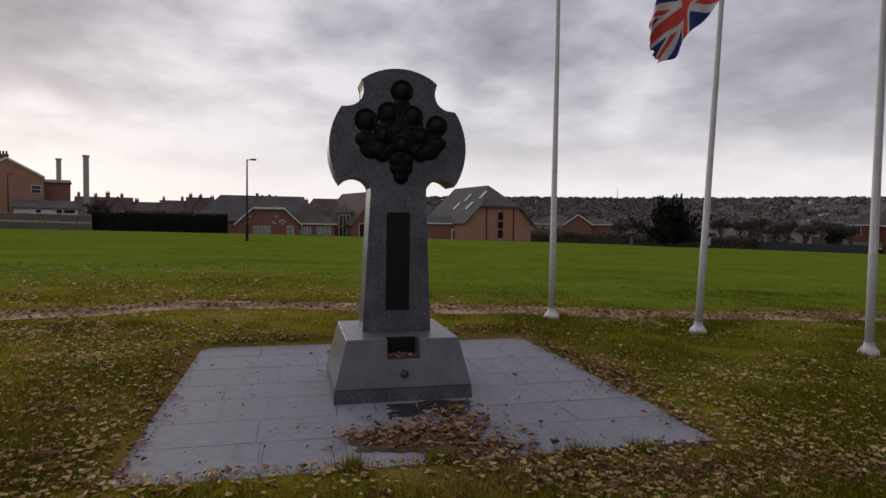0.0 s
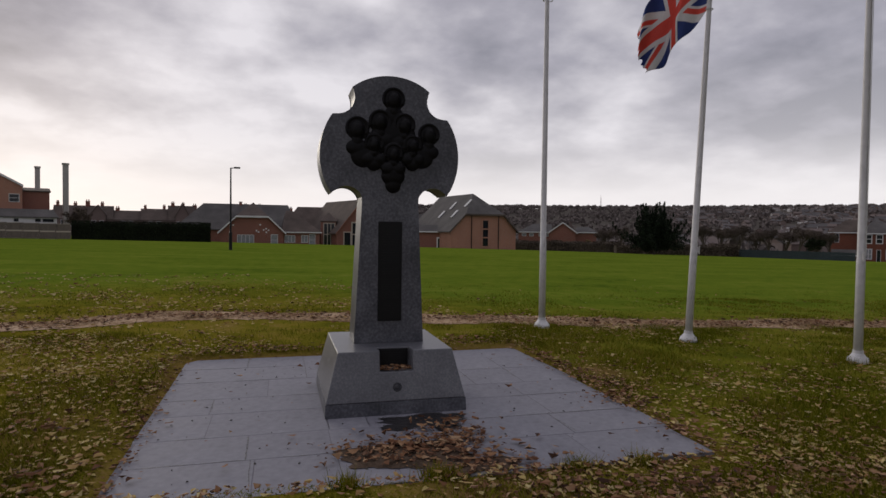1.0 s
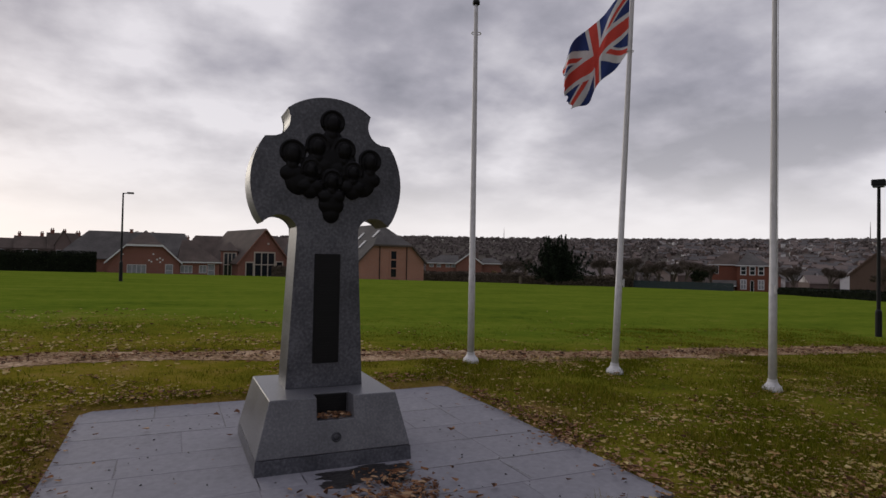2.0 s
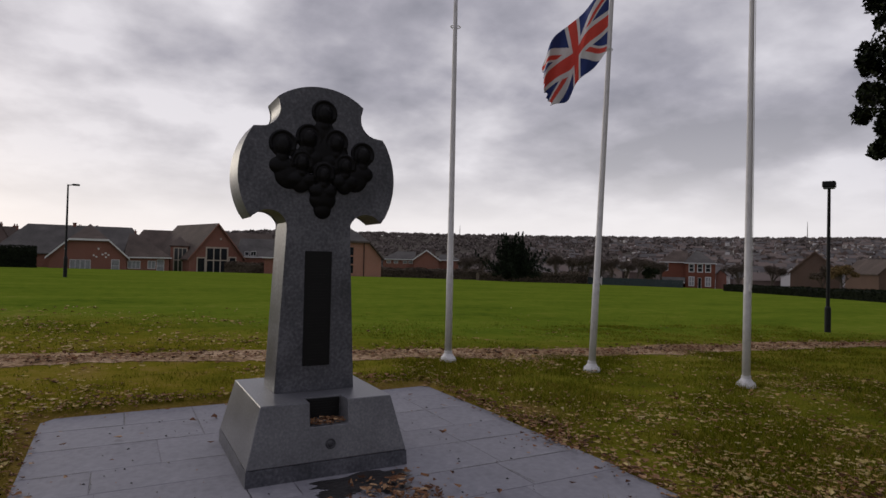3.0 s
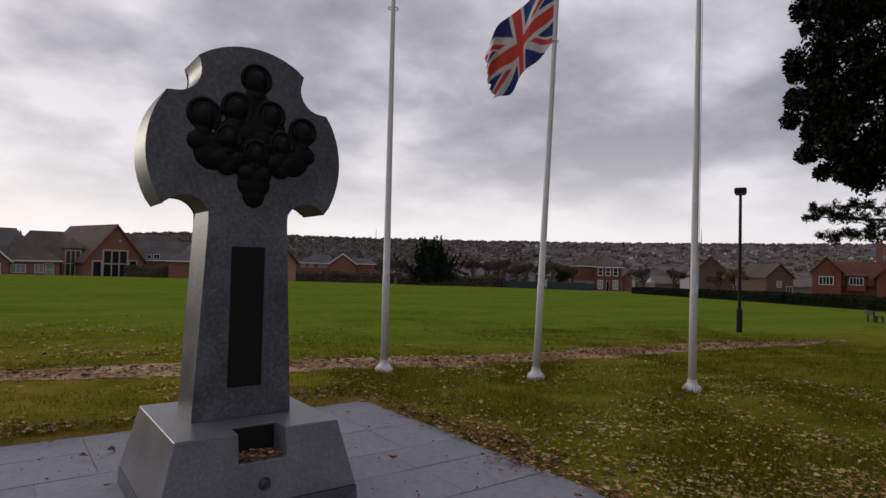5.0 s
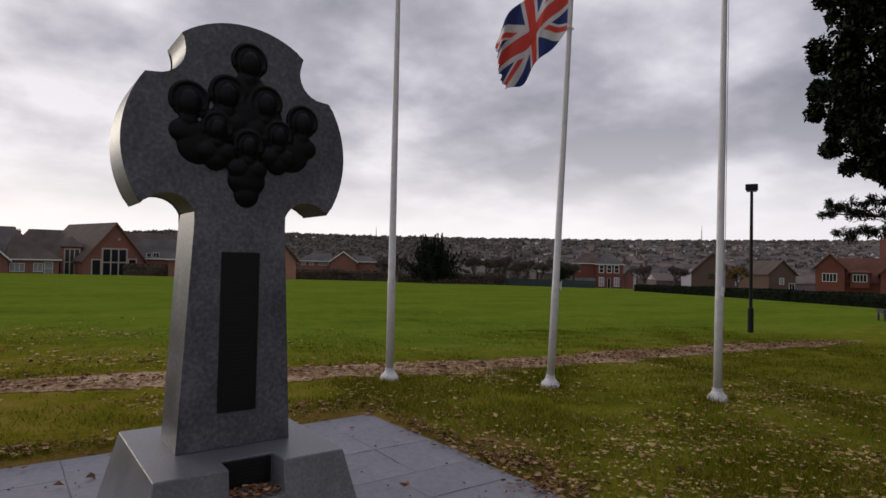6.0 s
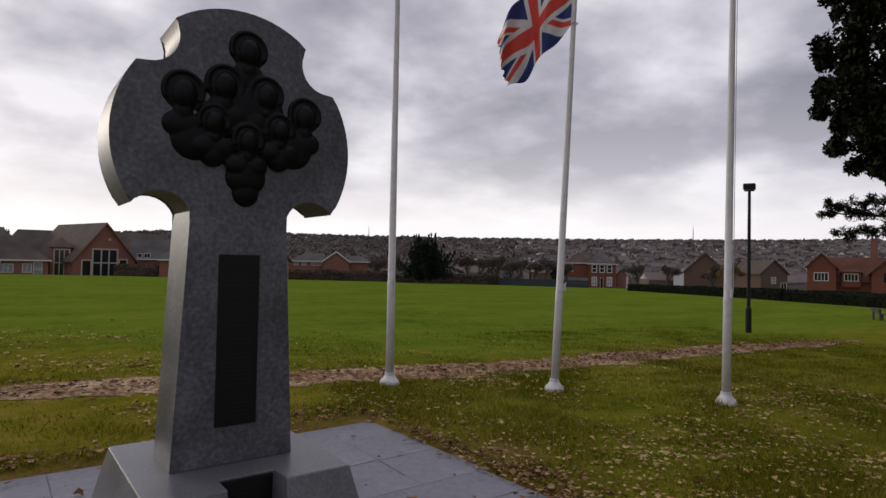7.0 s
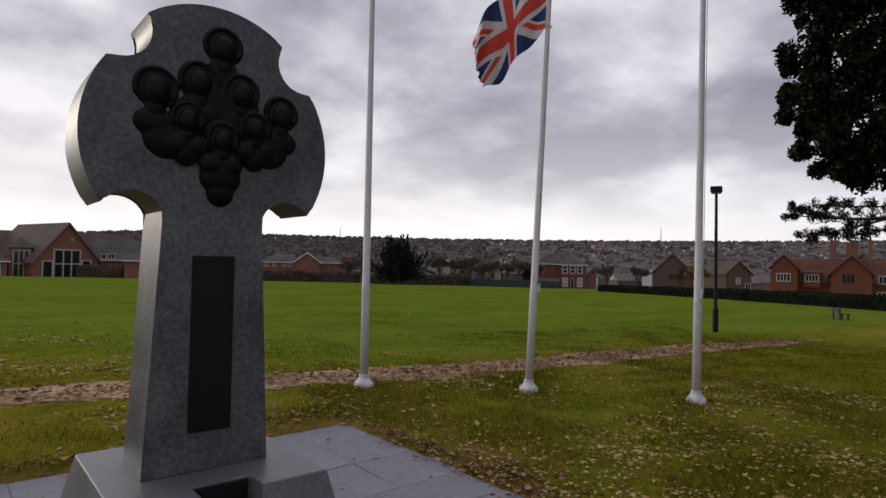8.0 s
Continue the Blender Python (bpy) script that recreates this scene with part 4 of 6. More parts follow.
def build_church_hall():
    e = building("church_hall", site(17, 98, 3.9, 0, 27), "large brick hall with a steep grey clipped-gable roof and rooflights", "hall")
    gabled(e, -6.1, 6.1, 0, 17, -2.2, 1.55, 7.6, BRICK_TAN, ROOF_SLATE, zt=4.05, hip=4.0, over=0.4, trim=ROOF_BROWN)
    window(e, -0.25, 0.75, -1.0, 3.2, 0, 1, 3, trim=BRICK_TAN, bar=0.3)
    o = e["_base"]
    for x in (-2.35, 2.7):
        bm = bmesh.new()
        tube(bm, (x, -0.09, -2.2 - o), (x, -0.09, 3.95 - o), 0.07, 0.07, 8)
        part("drainpipe", bm, BLACK_PAINT, e)
    # rooflights on the long slope
    slope = math.degrees(math.atan2(7.6 - 1.55, 6.1))
    for y, z in ((7.2, 5.6), (8.6, 4.1), (2.2, 5.9), (3.6, 4.1)):
        x = -(7.6 - z) / (7.6 - 1.55) * 6.1
        bm = bmesh.new()
        box(bm, -0.85, 0.85, -0.30, 0.30, 0.19, 0.30)
        bmesh.ops.transform(bm, matrix=pose(x, y, z - o, 0, -slope, 0), verts=bm.verts[:])
        part("rooflight", bm, RENDER_WHITE, e)
    # low aisle along the side
    e2 = building("church_aisle", site(17, 98, -4.9, 1.0, 0), "low brick side aisle with a white-framed door", "hall")
    hipped(e2, -4.5, 3.3, 0, 4.5, -2.3, 1.15, 2.4, BRICK, ROOF_SLATE, 0.5, 0.5, over=0.3)
    window(e2, 1.2, 3.0, -1.5, 0.15, 0, 2, 1, name="door", bar=0.2)


def build_lodge():
    e = building("brick_lodge", site(26, 130), "low brick lodge with a pale roof and white bargeboards", "house")
    gabled(e, -1.3, 4.2, 0, 12, -3.4, 1.45, 3.45, BRICK, ROOF_SLATE, over=0.35)
    hipped(e, -8.0, -1.3, 1.5, 8, -3.4, 1.3, 3.2, BRICK, ROOF_SLATE, 3.0, 0.0)
    hipped(e, 4.2, 8.6, 3, 9, -3.4, 1.35, 2.7, BRICK, ROOF_SLATE, 0.5, 1.5)
    for x in (-7.2, -5.6, -3.6, -2.4):
        window(e, x, x + 0.8, 0.55, 1.05, 1.5, 1, 1, pane=CURTAIN)
    chimney(e, 3.2, 7, 2.4, 3.7, 0.7, 0.5, 0, TOWN_WALL)


def build_villa():
    e = building("brick_villa", site(52, 150), "two-storey orange brick villa with hipped slate roof and white windows", "house")
    hipped(e, -4.5, 1.8, 0, 8, -5.0, 1.95, 5.0, BRICK_ORANGE, ROOF_SLATE, 2.0, 3.6)
    hipped(e, -10, -4.5, 1.5, 8, -5.0, 2.1, 4.9, BRICK_ORANGE, ROOF_BROWN, 2.5, 0.0)
    for x in (-3.65, -1.85, -0.15):
        window(e, x, x + 0.9, 0.1, 1.75, 0, 1, 2, bar=0.16)
    for x in (-3.65, -0.15):
        window(e, x, x + 0.95, -3.1, -1.2, 0, 2, 2, pane=CURTAIN, bar=0.16)
    window(e, -1.75, -1.15, -3.9, -1.3, 0, 1, 1, name="door")
    window(e, -9.1, -8.4, 0.2, 1.9, 1.5, 1, 2)
    hipped(e, -9.2, -4.9, -1.5, 1.5, -5.0, -2.6, -1.3, BRICK_DARK, ROOF_SLATE, 0.0, 0.0)
    gabled(e, 2.0, 4.2, 2, 8, -5.0, -0.5, 0.7, BRICK, ROOF_SLATE, over=0.2, trim=False)


def build_gable_houses():
    e = building("gabled_house", site(61, 120), "brown brick house gable with a tiled roof", "house")
    gabled(e, -5.6, 1.6, 0, 12, -4.5, 0.8, 4.3, BRICK_DARK, ROOF_BROWN, over=0.3, trim=BRICK_DARK)
    e = building("gabled_house", site(66, 110, -1.0, 0, 28), "small brick house with steep tiled roof and one white window", "house")
    gabled(e, -2.6, 1.6, 0, 10, -4.0, 0.9, 2.9, BRICK_DARK, ROOF_BROWN, over=0.3, trim=False)
    window(e, -0.9, -0.3, -0.7, 0.25, 0, 1, 2, pane=CURTAIN)
    window(e, 0.6, 1.4, -1.6, -0.6, 0, 2, 1)


def build_manor():
    e = building("red_brick_manor", site(72, 90), "red brick arts-and-crafts house with gables and tall chimneys", "house")
    hipped(e, -5.6, 12, 2.0, 9, -4, 0.1, 3.3, BRICK_ORANGE, ROOF_RED, 0.0, 2.0, gutter=False)
    gabled(e, -7.2, -4.1, 0.6, 8, -4, 1.95, 3.6, BRICK_ORANGE, ROOF_RED, over=0.25, trim=False)
    gabled(e, -0.45, 3.75, 0.0, 7, -4, 1.35, 3.5, BRICK_ORANGE, ROOF_RED, over=0.3, trim=False)
    window(e, -6.4, -4.95, 0.25, 1.2, 0.6, 4, 1)
    hipped(e, -3.5, -1.55, 1.4, 4, -0.5, 1.3, 1.7, BRICK_ORANGE, ROOF_RED, 0.4, 0.4, over=0.2, gutter=False)
    window(e, -3.2, -1.85, 0.3, 1.12, 1.4, 4, 1)
    window(e, 0.7, 1.95, 0.15, 1.35, 0.0, 3, 1, trim=BRICK)
    window(e, 4.55, 5.6, 0.2, 1.1, 1.7, 3, 1)
    window(e, 4.4, 5.6, -1.9, -0.9, 1.7, 3, 1)
    chimney(e, -0.15, 5.5, 2.6, 5.6, 0.75, 0.6, 2, BRICK)
    chimney(e, 1.95, 6.5, 2.6, 5.3, 1.3, 0.8, 0, BRICK)
    chimney(e, 3.8, 4.5, 1.8, 5.6, 0.42, 0.42, 1, BRICK)
    chimney(e, 8.2, 5.5, 2.4, 5.8, 1.0, 0.6, 2, BRICK)


def build_left_house():
    e = building("end_terrace_house", site(-21, 95), "two-storey orange-brown brick end house with rear extension", "house")
    gabled(e, -6.1, 1.82, 0, 9, -0.8, 6.55, 8.8, BRICK_TAN, ROOF_BROWN, over=0.12, trim=TRIM)
    hipped(e, 1.82, 4.9, 2, 9, -0.8, 5.9, 6.6, BRICK, ROOF_BROWN, 0.0, 0.0, over=0.15, gutter=False)
    window(e, 0.45, 1.45, 4.45, 5.4, 0, 1, 2)
    hipped(e, -1.45, 5.4, -3.5, 0, -0.8, 2.35, 3.5, RENDER_WHITE, ROOF_SLATE, 0.0, 0.3, over=0.2, gutter=False)
    for x0, x1 in ((0.9, 1.3), (3.1, 3.6), (3.9, 5.0)):
        window(e, x0, x1, 1.9, 2.2, -3.5, 1, 1, trim=BLACK_PAINT, bar=0.04)
    chimney(e, -2.6, 4.5, 8.2, 9.5, 1.1, 0.6, 3)
    for az, s, z1, w, d in ((-21, 4.0, 8.75, 0.33, 14), (-21, 7.05, 9.5, 0.36, 6)):
        f = building("tall_chimney", site(-21, 95, s, d), "tall pale concrete chimney stack behind the house", "chimney")
        bm = bmesh.new()
        box(bm, -w, w, -w, w, -1.2, z1 * (95 + d) / 95 - f["_base"])
        bevelled(bm, 0.06, 1)
        part("stack", bm, CONCRETE, f)
        bm = bmesh.new()
        zt = z1 * (95 + d) / 95 - f["_base"]
        box(bm, -w - 0.08, w + 0.08, -w - 0.08, w + 0.08, zt + 0.004, zt + 0.25)
        part("cap", bm, CONCRETE, f)


def build_terrace():
    r = random.Random(12)
    for k in range(10):
        e = building("terraced_house", site(-11, 165, -17 + k * 6.2, r.uniform(-1, 2)), "brick terraced house with brown roof and chimney stack", "house")
        tagged(e, group="terrace behind the hedge")
        top = 6.1 + r.uniform(-0.8, 0.8)
        hipped(e, -3.1, 3.1, 0, 8, -1.5, 2.9, top, TOWN_WALL, ROOF_BROWN, 0.0, 0.0, over=0.1, gutter=False)
        chimney(e, -2.9 + r.uniform(-0.2, 0.9), 4, top - 0.7, top + r.uniform(0.4, 1.3), r.uniform(0.6, 1.1), 0.6, 2)
        if k % 4 != 2:
            chimney(e, r.uniform(0.2, 2.4), 6.5, top - 0.9, top + r.uniform(0.2, 1.1), 0.7, 0.6, 2)
        if k % 3 == 1:
            gabled(e, -1.6, 1.6, -0.6, 5, -1.5, 4.2, top + r.uniform(-0.2, 0.7), TOWN_WALL, ROOF_BROWN, over=0.2, trim=False)
        window(e, -1.3, -0.5, 1.4, 2.7, -0.6 if k % 3 == 1 else 0, 1, 2)
        window(e, 0.4, 1.2, 1.4, 2.7, -0.6 if k % 3 == 1 else 0, 1, 2)


build_school_hall()
build_school_entrance()
build_glazed_gable()
build_church_hall()
build_lodge()
build_villa()
build_gable_houses()
build_manor()
build_left_house()
build_terrace()


# ---- hedges, fences, trees ----
def leaf_cards(centres, radii, count, size, r, flat=0.0, shell=0.55, soft=False):
    """Small four-cornered leaves round many centres, as an array of corners."""
    centres, radii = np.asarray(centres, float), np.asarray(radii, float)
    k = r.integers(0, len(centres), count)
    d = r.normal(size=(count, 3))
    d /= np.linalg.norm(d, axis=1)[:, None]
    rad = shell + (1 - shell) * r.random(count) ** 0.6
    if soft:
        rad = np.minimum(np.abs(r.normal(0, 0.58, count)), r.uniform(0.8, 1.12, count))
    rr = radii[k] if radii.ndim == 2 else radii[k][:, None]
    p = centres[k] + d * rad[:, None] * rr
    n = r.normal(size=(count, 3))
    n[:, 2] += flat
    n /= np.linalg.norm(n, axis=1)[:, None]
    a = np.cross(n, r.normal(size=(count, 3)))
    a /= np.linalg.norm(a, axis=1)[:, None]
    b = np.cross(n, a)
    s = (size * r.uniform(0.6, 1.4, count))[:, None]
    return np.stack([p - a * s, p - b * s * 0.45, p + a * s, p + b * s * 0.45], 1).reshape(-1, 3)


def build_hedge(name, p0, p1, h0, h1, thick, mat, label, size, density, seed, lumps=0.12):
    """A clipped hedge between two places: a dark core and a coat of small leaves, its top a little uneven."""
    r = np.random.default_rng(seed)
    (xa, ya), (xb, yb) = p0, p1
    length = math.hypot(xb - xa, yb - ya)
    n = max(6, int(length / 0.8))
    e = thing(name, Matrix.Translation((xa, ya, gz(xa, ya))), label, "hedge")
    o = Vector((xa, ya, gz(xa, ya)))
    nrm = Vector((-(yb - ya), xb - xa, 0)).normalized()
    bm = bmesh.new()
    rows, tops = [], []
    for k in range(n + 1):
        f = k / n
        x, y = xa + (xb - xa) * f, ya + (yb - ya) * f
        g = gz(x, y)
        top = h0 + (h1 - h0) * f + lumps * (noise.noise((x * 0.35, y * 0.35, seed)) + 0.5 * noise.noise((x * 1.1, y * 1.1, seed)))
        tops.append((x, y, g, top))
        c = Vector((x, y, g))
        rows.append([bm.verts.new(c + nrm * s * thick / 2 + Vector((0, 0, z)) - o) for s, z in ((-1.0, -0.15), (-0.95, top * 0.8), (-0.6, top * 0.95), (0.6, top * 0.95), (0.95, top * 0.8), (1.0, -0.15))])
    for a, b in zip(rows, rows[1:]):
        for k in range(5):
            bm.faces.new((a[k], b[k], b[k + 1], a[k + 1]))
    bm.faces.new(rows[0])
    bm.faces.new(rows[-1][::-1])
    part("core", bm, mat, e)
    count = int(length * density)
    t = np.array(tops)
    k = r.integers(0, len(t), count)
    j = np.minimum(k + 1, len(t) - 1)
    w = r.random(count)[:, None]
    base = t[k] * (1 - w) + t[j] * w
    u = r.random(count)
    on_top = u < 0.4
    z = np.where(on_top, base[:, 3] * r.uniform(0.93, 1.06, count), base[:, 3] * r.random(count))
    s = np.where(on_top, r.uniform(-1, 1, count), np.sign(r.random(count) - 0.25)) * thick / 2 * r.uniform(0.94, 1.1, count)
    p = np.stack([base[:, 0] - nrm.x * s, base[:, 1] - nrm.y * s, base[:, 2] + z], 1) - np.array(o)
    cards = leaf_cards(p, np.full(len(p), 0.06), count, size, r)
    lv = from_arrays("leaves", cards, 4, mat, e)
    tagged(lv, kind="stuff")


def world_at(az, r, s=0.0, d=0.0):
    m = site(az, r, s, d)
    return (m.translation.x, m.translation.y)


build_hedge("clipped_hedge", world_at(-12, 92, -7.4), world_at(-12, 92, 9.6), 2.3, 2.65, 1.6, HEDGE, "long dense dark green clipped hedge at the field's edge", 0.10, 420, 21, 0.06)
build_hedge("boundary_hedge", world_at(53.6, 76), world_at(65.5, 55), 0.75, 0.85, 1.0, HEDGE, "low dark boundary hedge along the field", 0.07, 330, 22, 0.08)
build_hedge("boundary_hedge", world_at(65.6, 54.8), world_at(84, 40), 0.85, 0.95, 1.0, HEDGE, "low dark boundary hedge before the red house", 0.06, 420, 23, 0.08)
build_hedge("shrub_border", world_at(20.5, 112), world_at(32.0, 112), 1.7, 1.9, 2.0, HEDGE_BROWN, "wintry grey-brown shrub border before the lodge", 0.13, 260, 24, 0.25)
build_hedge("shrub_border", world_at(8.2, 105), world_at(13.5, 104), 1.5, 1.9, 1.2, HEDGE_BROWN, "bare brown shrubs before the school wing", 0.13, 220, 25, 0.3)
build_hedge("shrub_border", world_at(31.5, 92), world_at(41.5, 97), 1.2, 1.7, 2.0, HEDGE_BROWN, "tangled brown undergrowth below the conifer", 0.13, 300, 26, 0.45)


def build_panel_fence():
    (xa, ya), (xb, yb) = world_at(-21, 90.5, -12), world_at(-21, 90.5, 6.9)
    n = 11
    e = thing("panel_fence", Matrix.Translation((xa, ya, gz(xa, ya))), "weathered grey-brown timber panel fence with posts", "fence")
    yaw = math.degrees(math.atan2(yb - ya, xb - xa))
    step = math.hypot(xb - xa, yb - ya) / n
    for k in range(n):
        f = k / n
        x, y = xa + (xb - xa) * f, ya + (yb - ya) * f
        m = Matrix.Translation((x - xa, y - ya, gz(x, y) - gz(xa, ya))) @ pose(0, 0, 0, 0, 0, yaw)
        bm = bmesh.new()
        box(bm, 0.06, step - 0.06, -0.03, 0.03, 0.02, 0.95, m)
        box(bm, 0.06, step - 0.06, -0.02, 0.02, 0.99, 1.9, m)
        part("panel", bm, FENCE_WOOD, e)
        bm = bmesh.new()
        box(bm, 0.06, step - 0.06, -0.05, 0.05, 1.904, 1.96, m)
        part("rail", bm, STONE_TRIM, e, "paler weathered rail")
        bm = bmesh.new()
        box(bm, 0.06, step - 0.06, -0.06, -0.034, 0.86, 1.04, m)
        part("rail", bm, STONE_TRIM, e, "paler weathered rail")
        bm = bmesh.new()
        box(bm, -0.055, 0.055, -0.06, 0.06, -0.2, 2.0, m)
        part("post", bm, FENCE_WOOD, e)


def build_mesh_fence():
    (xa, ya), (xb, yb) = world_at(40.5, 97), world_at(50.1, 94)
    n = 9
    e = thing("mesh_fence", Matrix.Translation((xa, ya, gz(xa, ya))), "dark blue-green boundary fence with slats at the field's edge", "fence")
    yaw = math.degrees(math.atan2(yb - ya, xb - xa))
    step = math.hypot(xb - xa, yb - ya) / n
    for k in range(n):
        f = k / n
        x, y = xa + (xb - xa) * f, ya + (yb - ya) * f
        m = Matrix.Translation((x - xa, y - ya, gz(x, y) - gz(xa, ya))) @ pose(0, 0, 0, 0, 0, yaw)
        bm = bmesh.new()
        for j in range(16):
            x0 = 0.05 + (step - 0.1) * j / 16
            box(bm, x0, x0 + (step - 0.1) / 16 * 0.93, -0.012, 0.012, -0.3, 1.08 + 0.02 * (j % 2), m)
        part("slat_panel", bm, GREEN_MESH, e)
        bm = bmesh.new()
        box(bm, -0.05, 0.05, -0.05, 0.05, -0.3, 1.25, m)
        part("post", bm, GREEN_MESH, e)


build_panel_fence()
build_mesh_fence()


def limb(bm, pts, r0, r1, n=7):
    for k in range(len(pts) - 1):
        f0, f1 = k / (len(pts) - 1), (k + 1) / (len(pts) - 1)
        tube(bm, pts[k], pts[k + 1], r0 + (r1 - r0) * f0, r0 + (r1 - r0) * f1, n, False)


def build_conifer():
    x, y = world_at(35.5, 85, -0.9)
    z = gz(x, y)
    r = np.random.default_rng(31)
    e = thing("conifer_tree", Matrix.Translation((x, y, z)), "dark spreading conifer with ragged upright sprays", "tree")
    bm = bmesh.new()
    limb(bm, [(0, 0, -0.3), (0.1, 0, 2), (0, 0.1, 5.5)], 0.22, 0.06)
    part("trunk", bm, BARK, e)
    cen, rad = [], []
    # upright sprays that splay out from the trunk and end in points
    for k in range(130):
        a, lean = r.uniform(0, 2 * math.pi), abs(r.normal(0, 0.52))
        reach = r.uniform(3.6, 6.7) * (1 - 0.30 * min(lean, 1.2))
        d = Vector((math.sin(lean) * math.cos(a), math.sin(lean) * math.sin(a) * 0.8, math.cos(lean)))
        o = Vector((r.normal(0, 0.9), r.normal(0, 0.6), 0.5))
        for q in range(7):
            f = 0.25 + 0.75 * q / 6
            c = o + d * reach * f
            cen.append(tuple(c))
            w = 0.62 * (1 - f) + 0.10
            rad.append((w, w, 0.38))
    # the low skirt, trailing to one side
    a = radians(-35.5)
    for k in range(46):
        s, h = r.uniform(-3.0, 3.2), r.uniform(0.9, 2.4)
        cen.append((s * math.cos(a), s * math.sin(a) + r.uniform(-1, 1), h))
        rad.append((0.55, 0.55, 0.45))
    for s, h in ((3.4, 2.3), (3.9, 2.0), (4.4, 1.9), (4.9, 1.7), (3.0, 2.8)):
        cen.append((s * math.cos(a), s * math.sin(a), h))
        rad.append((0.45, 0.45, 0.32))
    from_arrays("crown", leaf_cards(cen, rad, 42000, 0.13, r, shell=0.1), 4, CONIFER, e)


def bare_tree(name, m, h, spread, mat, label, seed, leaves=0, leaf_mat=None):
    r = random.Random(seed)
    e = thing(name, m, label, "tree")
    bm = bmesh.new()
    tips = []

    def grow(p, d, length, rad, depth):
        q = p + d * length
        tube(bm, p, q, rad, rad * 0.65, 5 if depth else 8, False)
        if depth >= 4:
            tips.append(q)
            return
        for k in range(3 if depth else 5):
            nd = (d + Vector((r.uniform(-1, 1), r.uniform(-1, 1), r.uniform(-0.35, 0.6))) * spread).normalized()
            grow(q - d * length * r.uniform(0, 0.35), nd, length * r.uniform(0.6, 0.82), rad * 0.6, depth + 1)

    grow(Vector((0, 0, -0.3)), Vector((0, 0, 1)), h * 0.33, h * 0.028, 0)
    part("trunk", bm, BARK, e)
    rr = np.random.default_rng(seed)
    t = np.array([tuple(v) for v in tips])
    cnt = leaves or 6500
    cards = leaf_cards(t, np.full(len(t), h * 0.075), cnt, 0.10 if leaves else 0.16, rr, shell=0.1)
    if not leaves:
        # twigs: long thin cards
        c = cards.reshape(-1, 4, 3)
        mid = c.mean(1, keepdims=True)
        c = np.concatenate([mid + (c[:, :1] - mid) * 1.6, mid + (c[:, 1:2] - mid) * 0.22, mid + (c[:, 2:3] - mid) * 1.6, mid + (c[:, 3:] - mid) * 0.22], 1)
        cards = c.reshape(-1, 3)
    from_arrays("crown", cards, 4, leaf_mat or mat, e)
    return e


def plant(az, r, s=0.0, turn=0):
    x, y = world_at(az, r, s)
    return Matrix.Translation((x, y, gz(x, y))) @ pose(0, 0, 0, 0, 0, turn)


build_conifer()
first = bare_tree("bare_tree", plant(44.0, 118), 6.6, 0.62, TWIG, "leafless brown tree in the scrub beyond the fence", 41)
tagged(first, group="scrub trees beyond the fence")
for k, (az, r) in enumerate(((41.8, 108), (43.0, 130), (45.2, 125), (46.2, 112), (47.3, 120), (40.4, 118), (39.0, 112), (48.3, 132), (54.5, 128), (32.0, 118), (30.3, 126), (57.0, 130))):
    copy_thing(first, plant(az, r, 0, 47 * k))
bare_tree("leafy_bush_tree", plant(47.6, 104), 4.2, 0.8, TWIG, "dark green rounded bush tree beside the fence", 43, 5200, LEAF_DARK)
bare_tree("ochre_tree", plant(61.9, 104), 5.4, 0.85, TWIG, "half-bare tree with ochre autumn leaves", 44, 9500, OCHRE_LEAF)
bare_tree("ochre_tree", plant(60.6, 106), 4.6, 0.75, TWIG, "brown bushy tree before a house gable", 45, 8000, HEDGE_BROWN)
bare_tree("dark_round_tree", plant(64.3, 260), 16.0, 0.7, TWIG, "dark evergreen tree on the slope", 46, 4000, CONIFER)
bare_tree("ochre_tree", plant(29.0, 116), 3.0, 0.8, TWIG, "small yellowing shrub tree beside the lodge", 47, 1800, OCHRE_LEAF)
bare_tree("leafy_bush_tree", plant(-16.3, 97), 5.0, 0.75, TWIG, "olive bush tree beside the house", 48, 3000, HEDGE_BROWN)


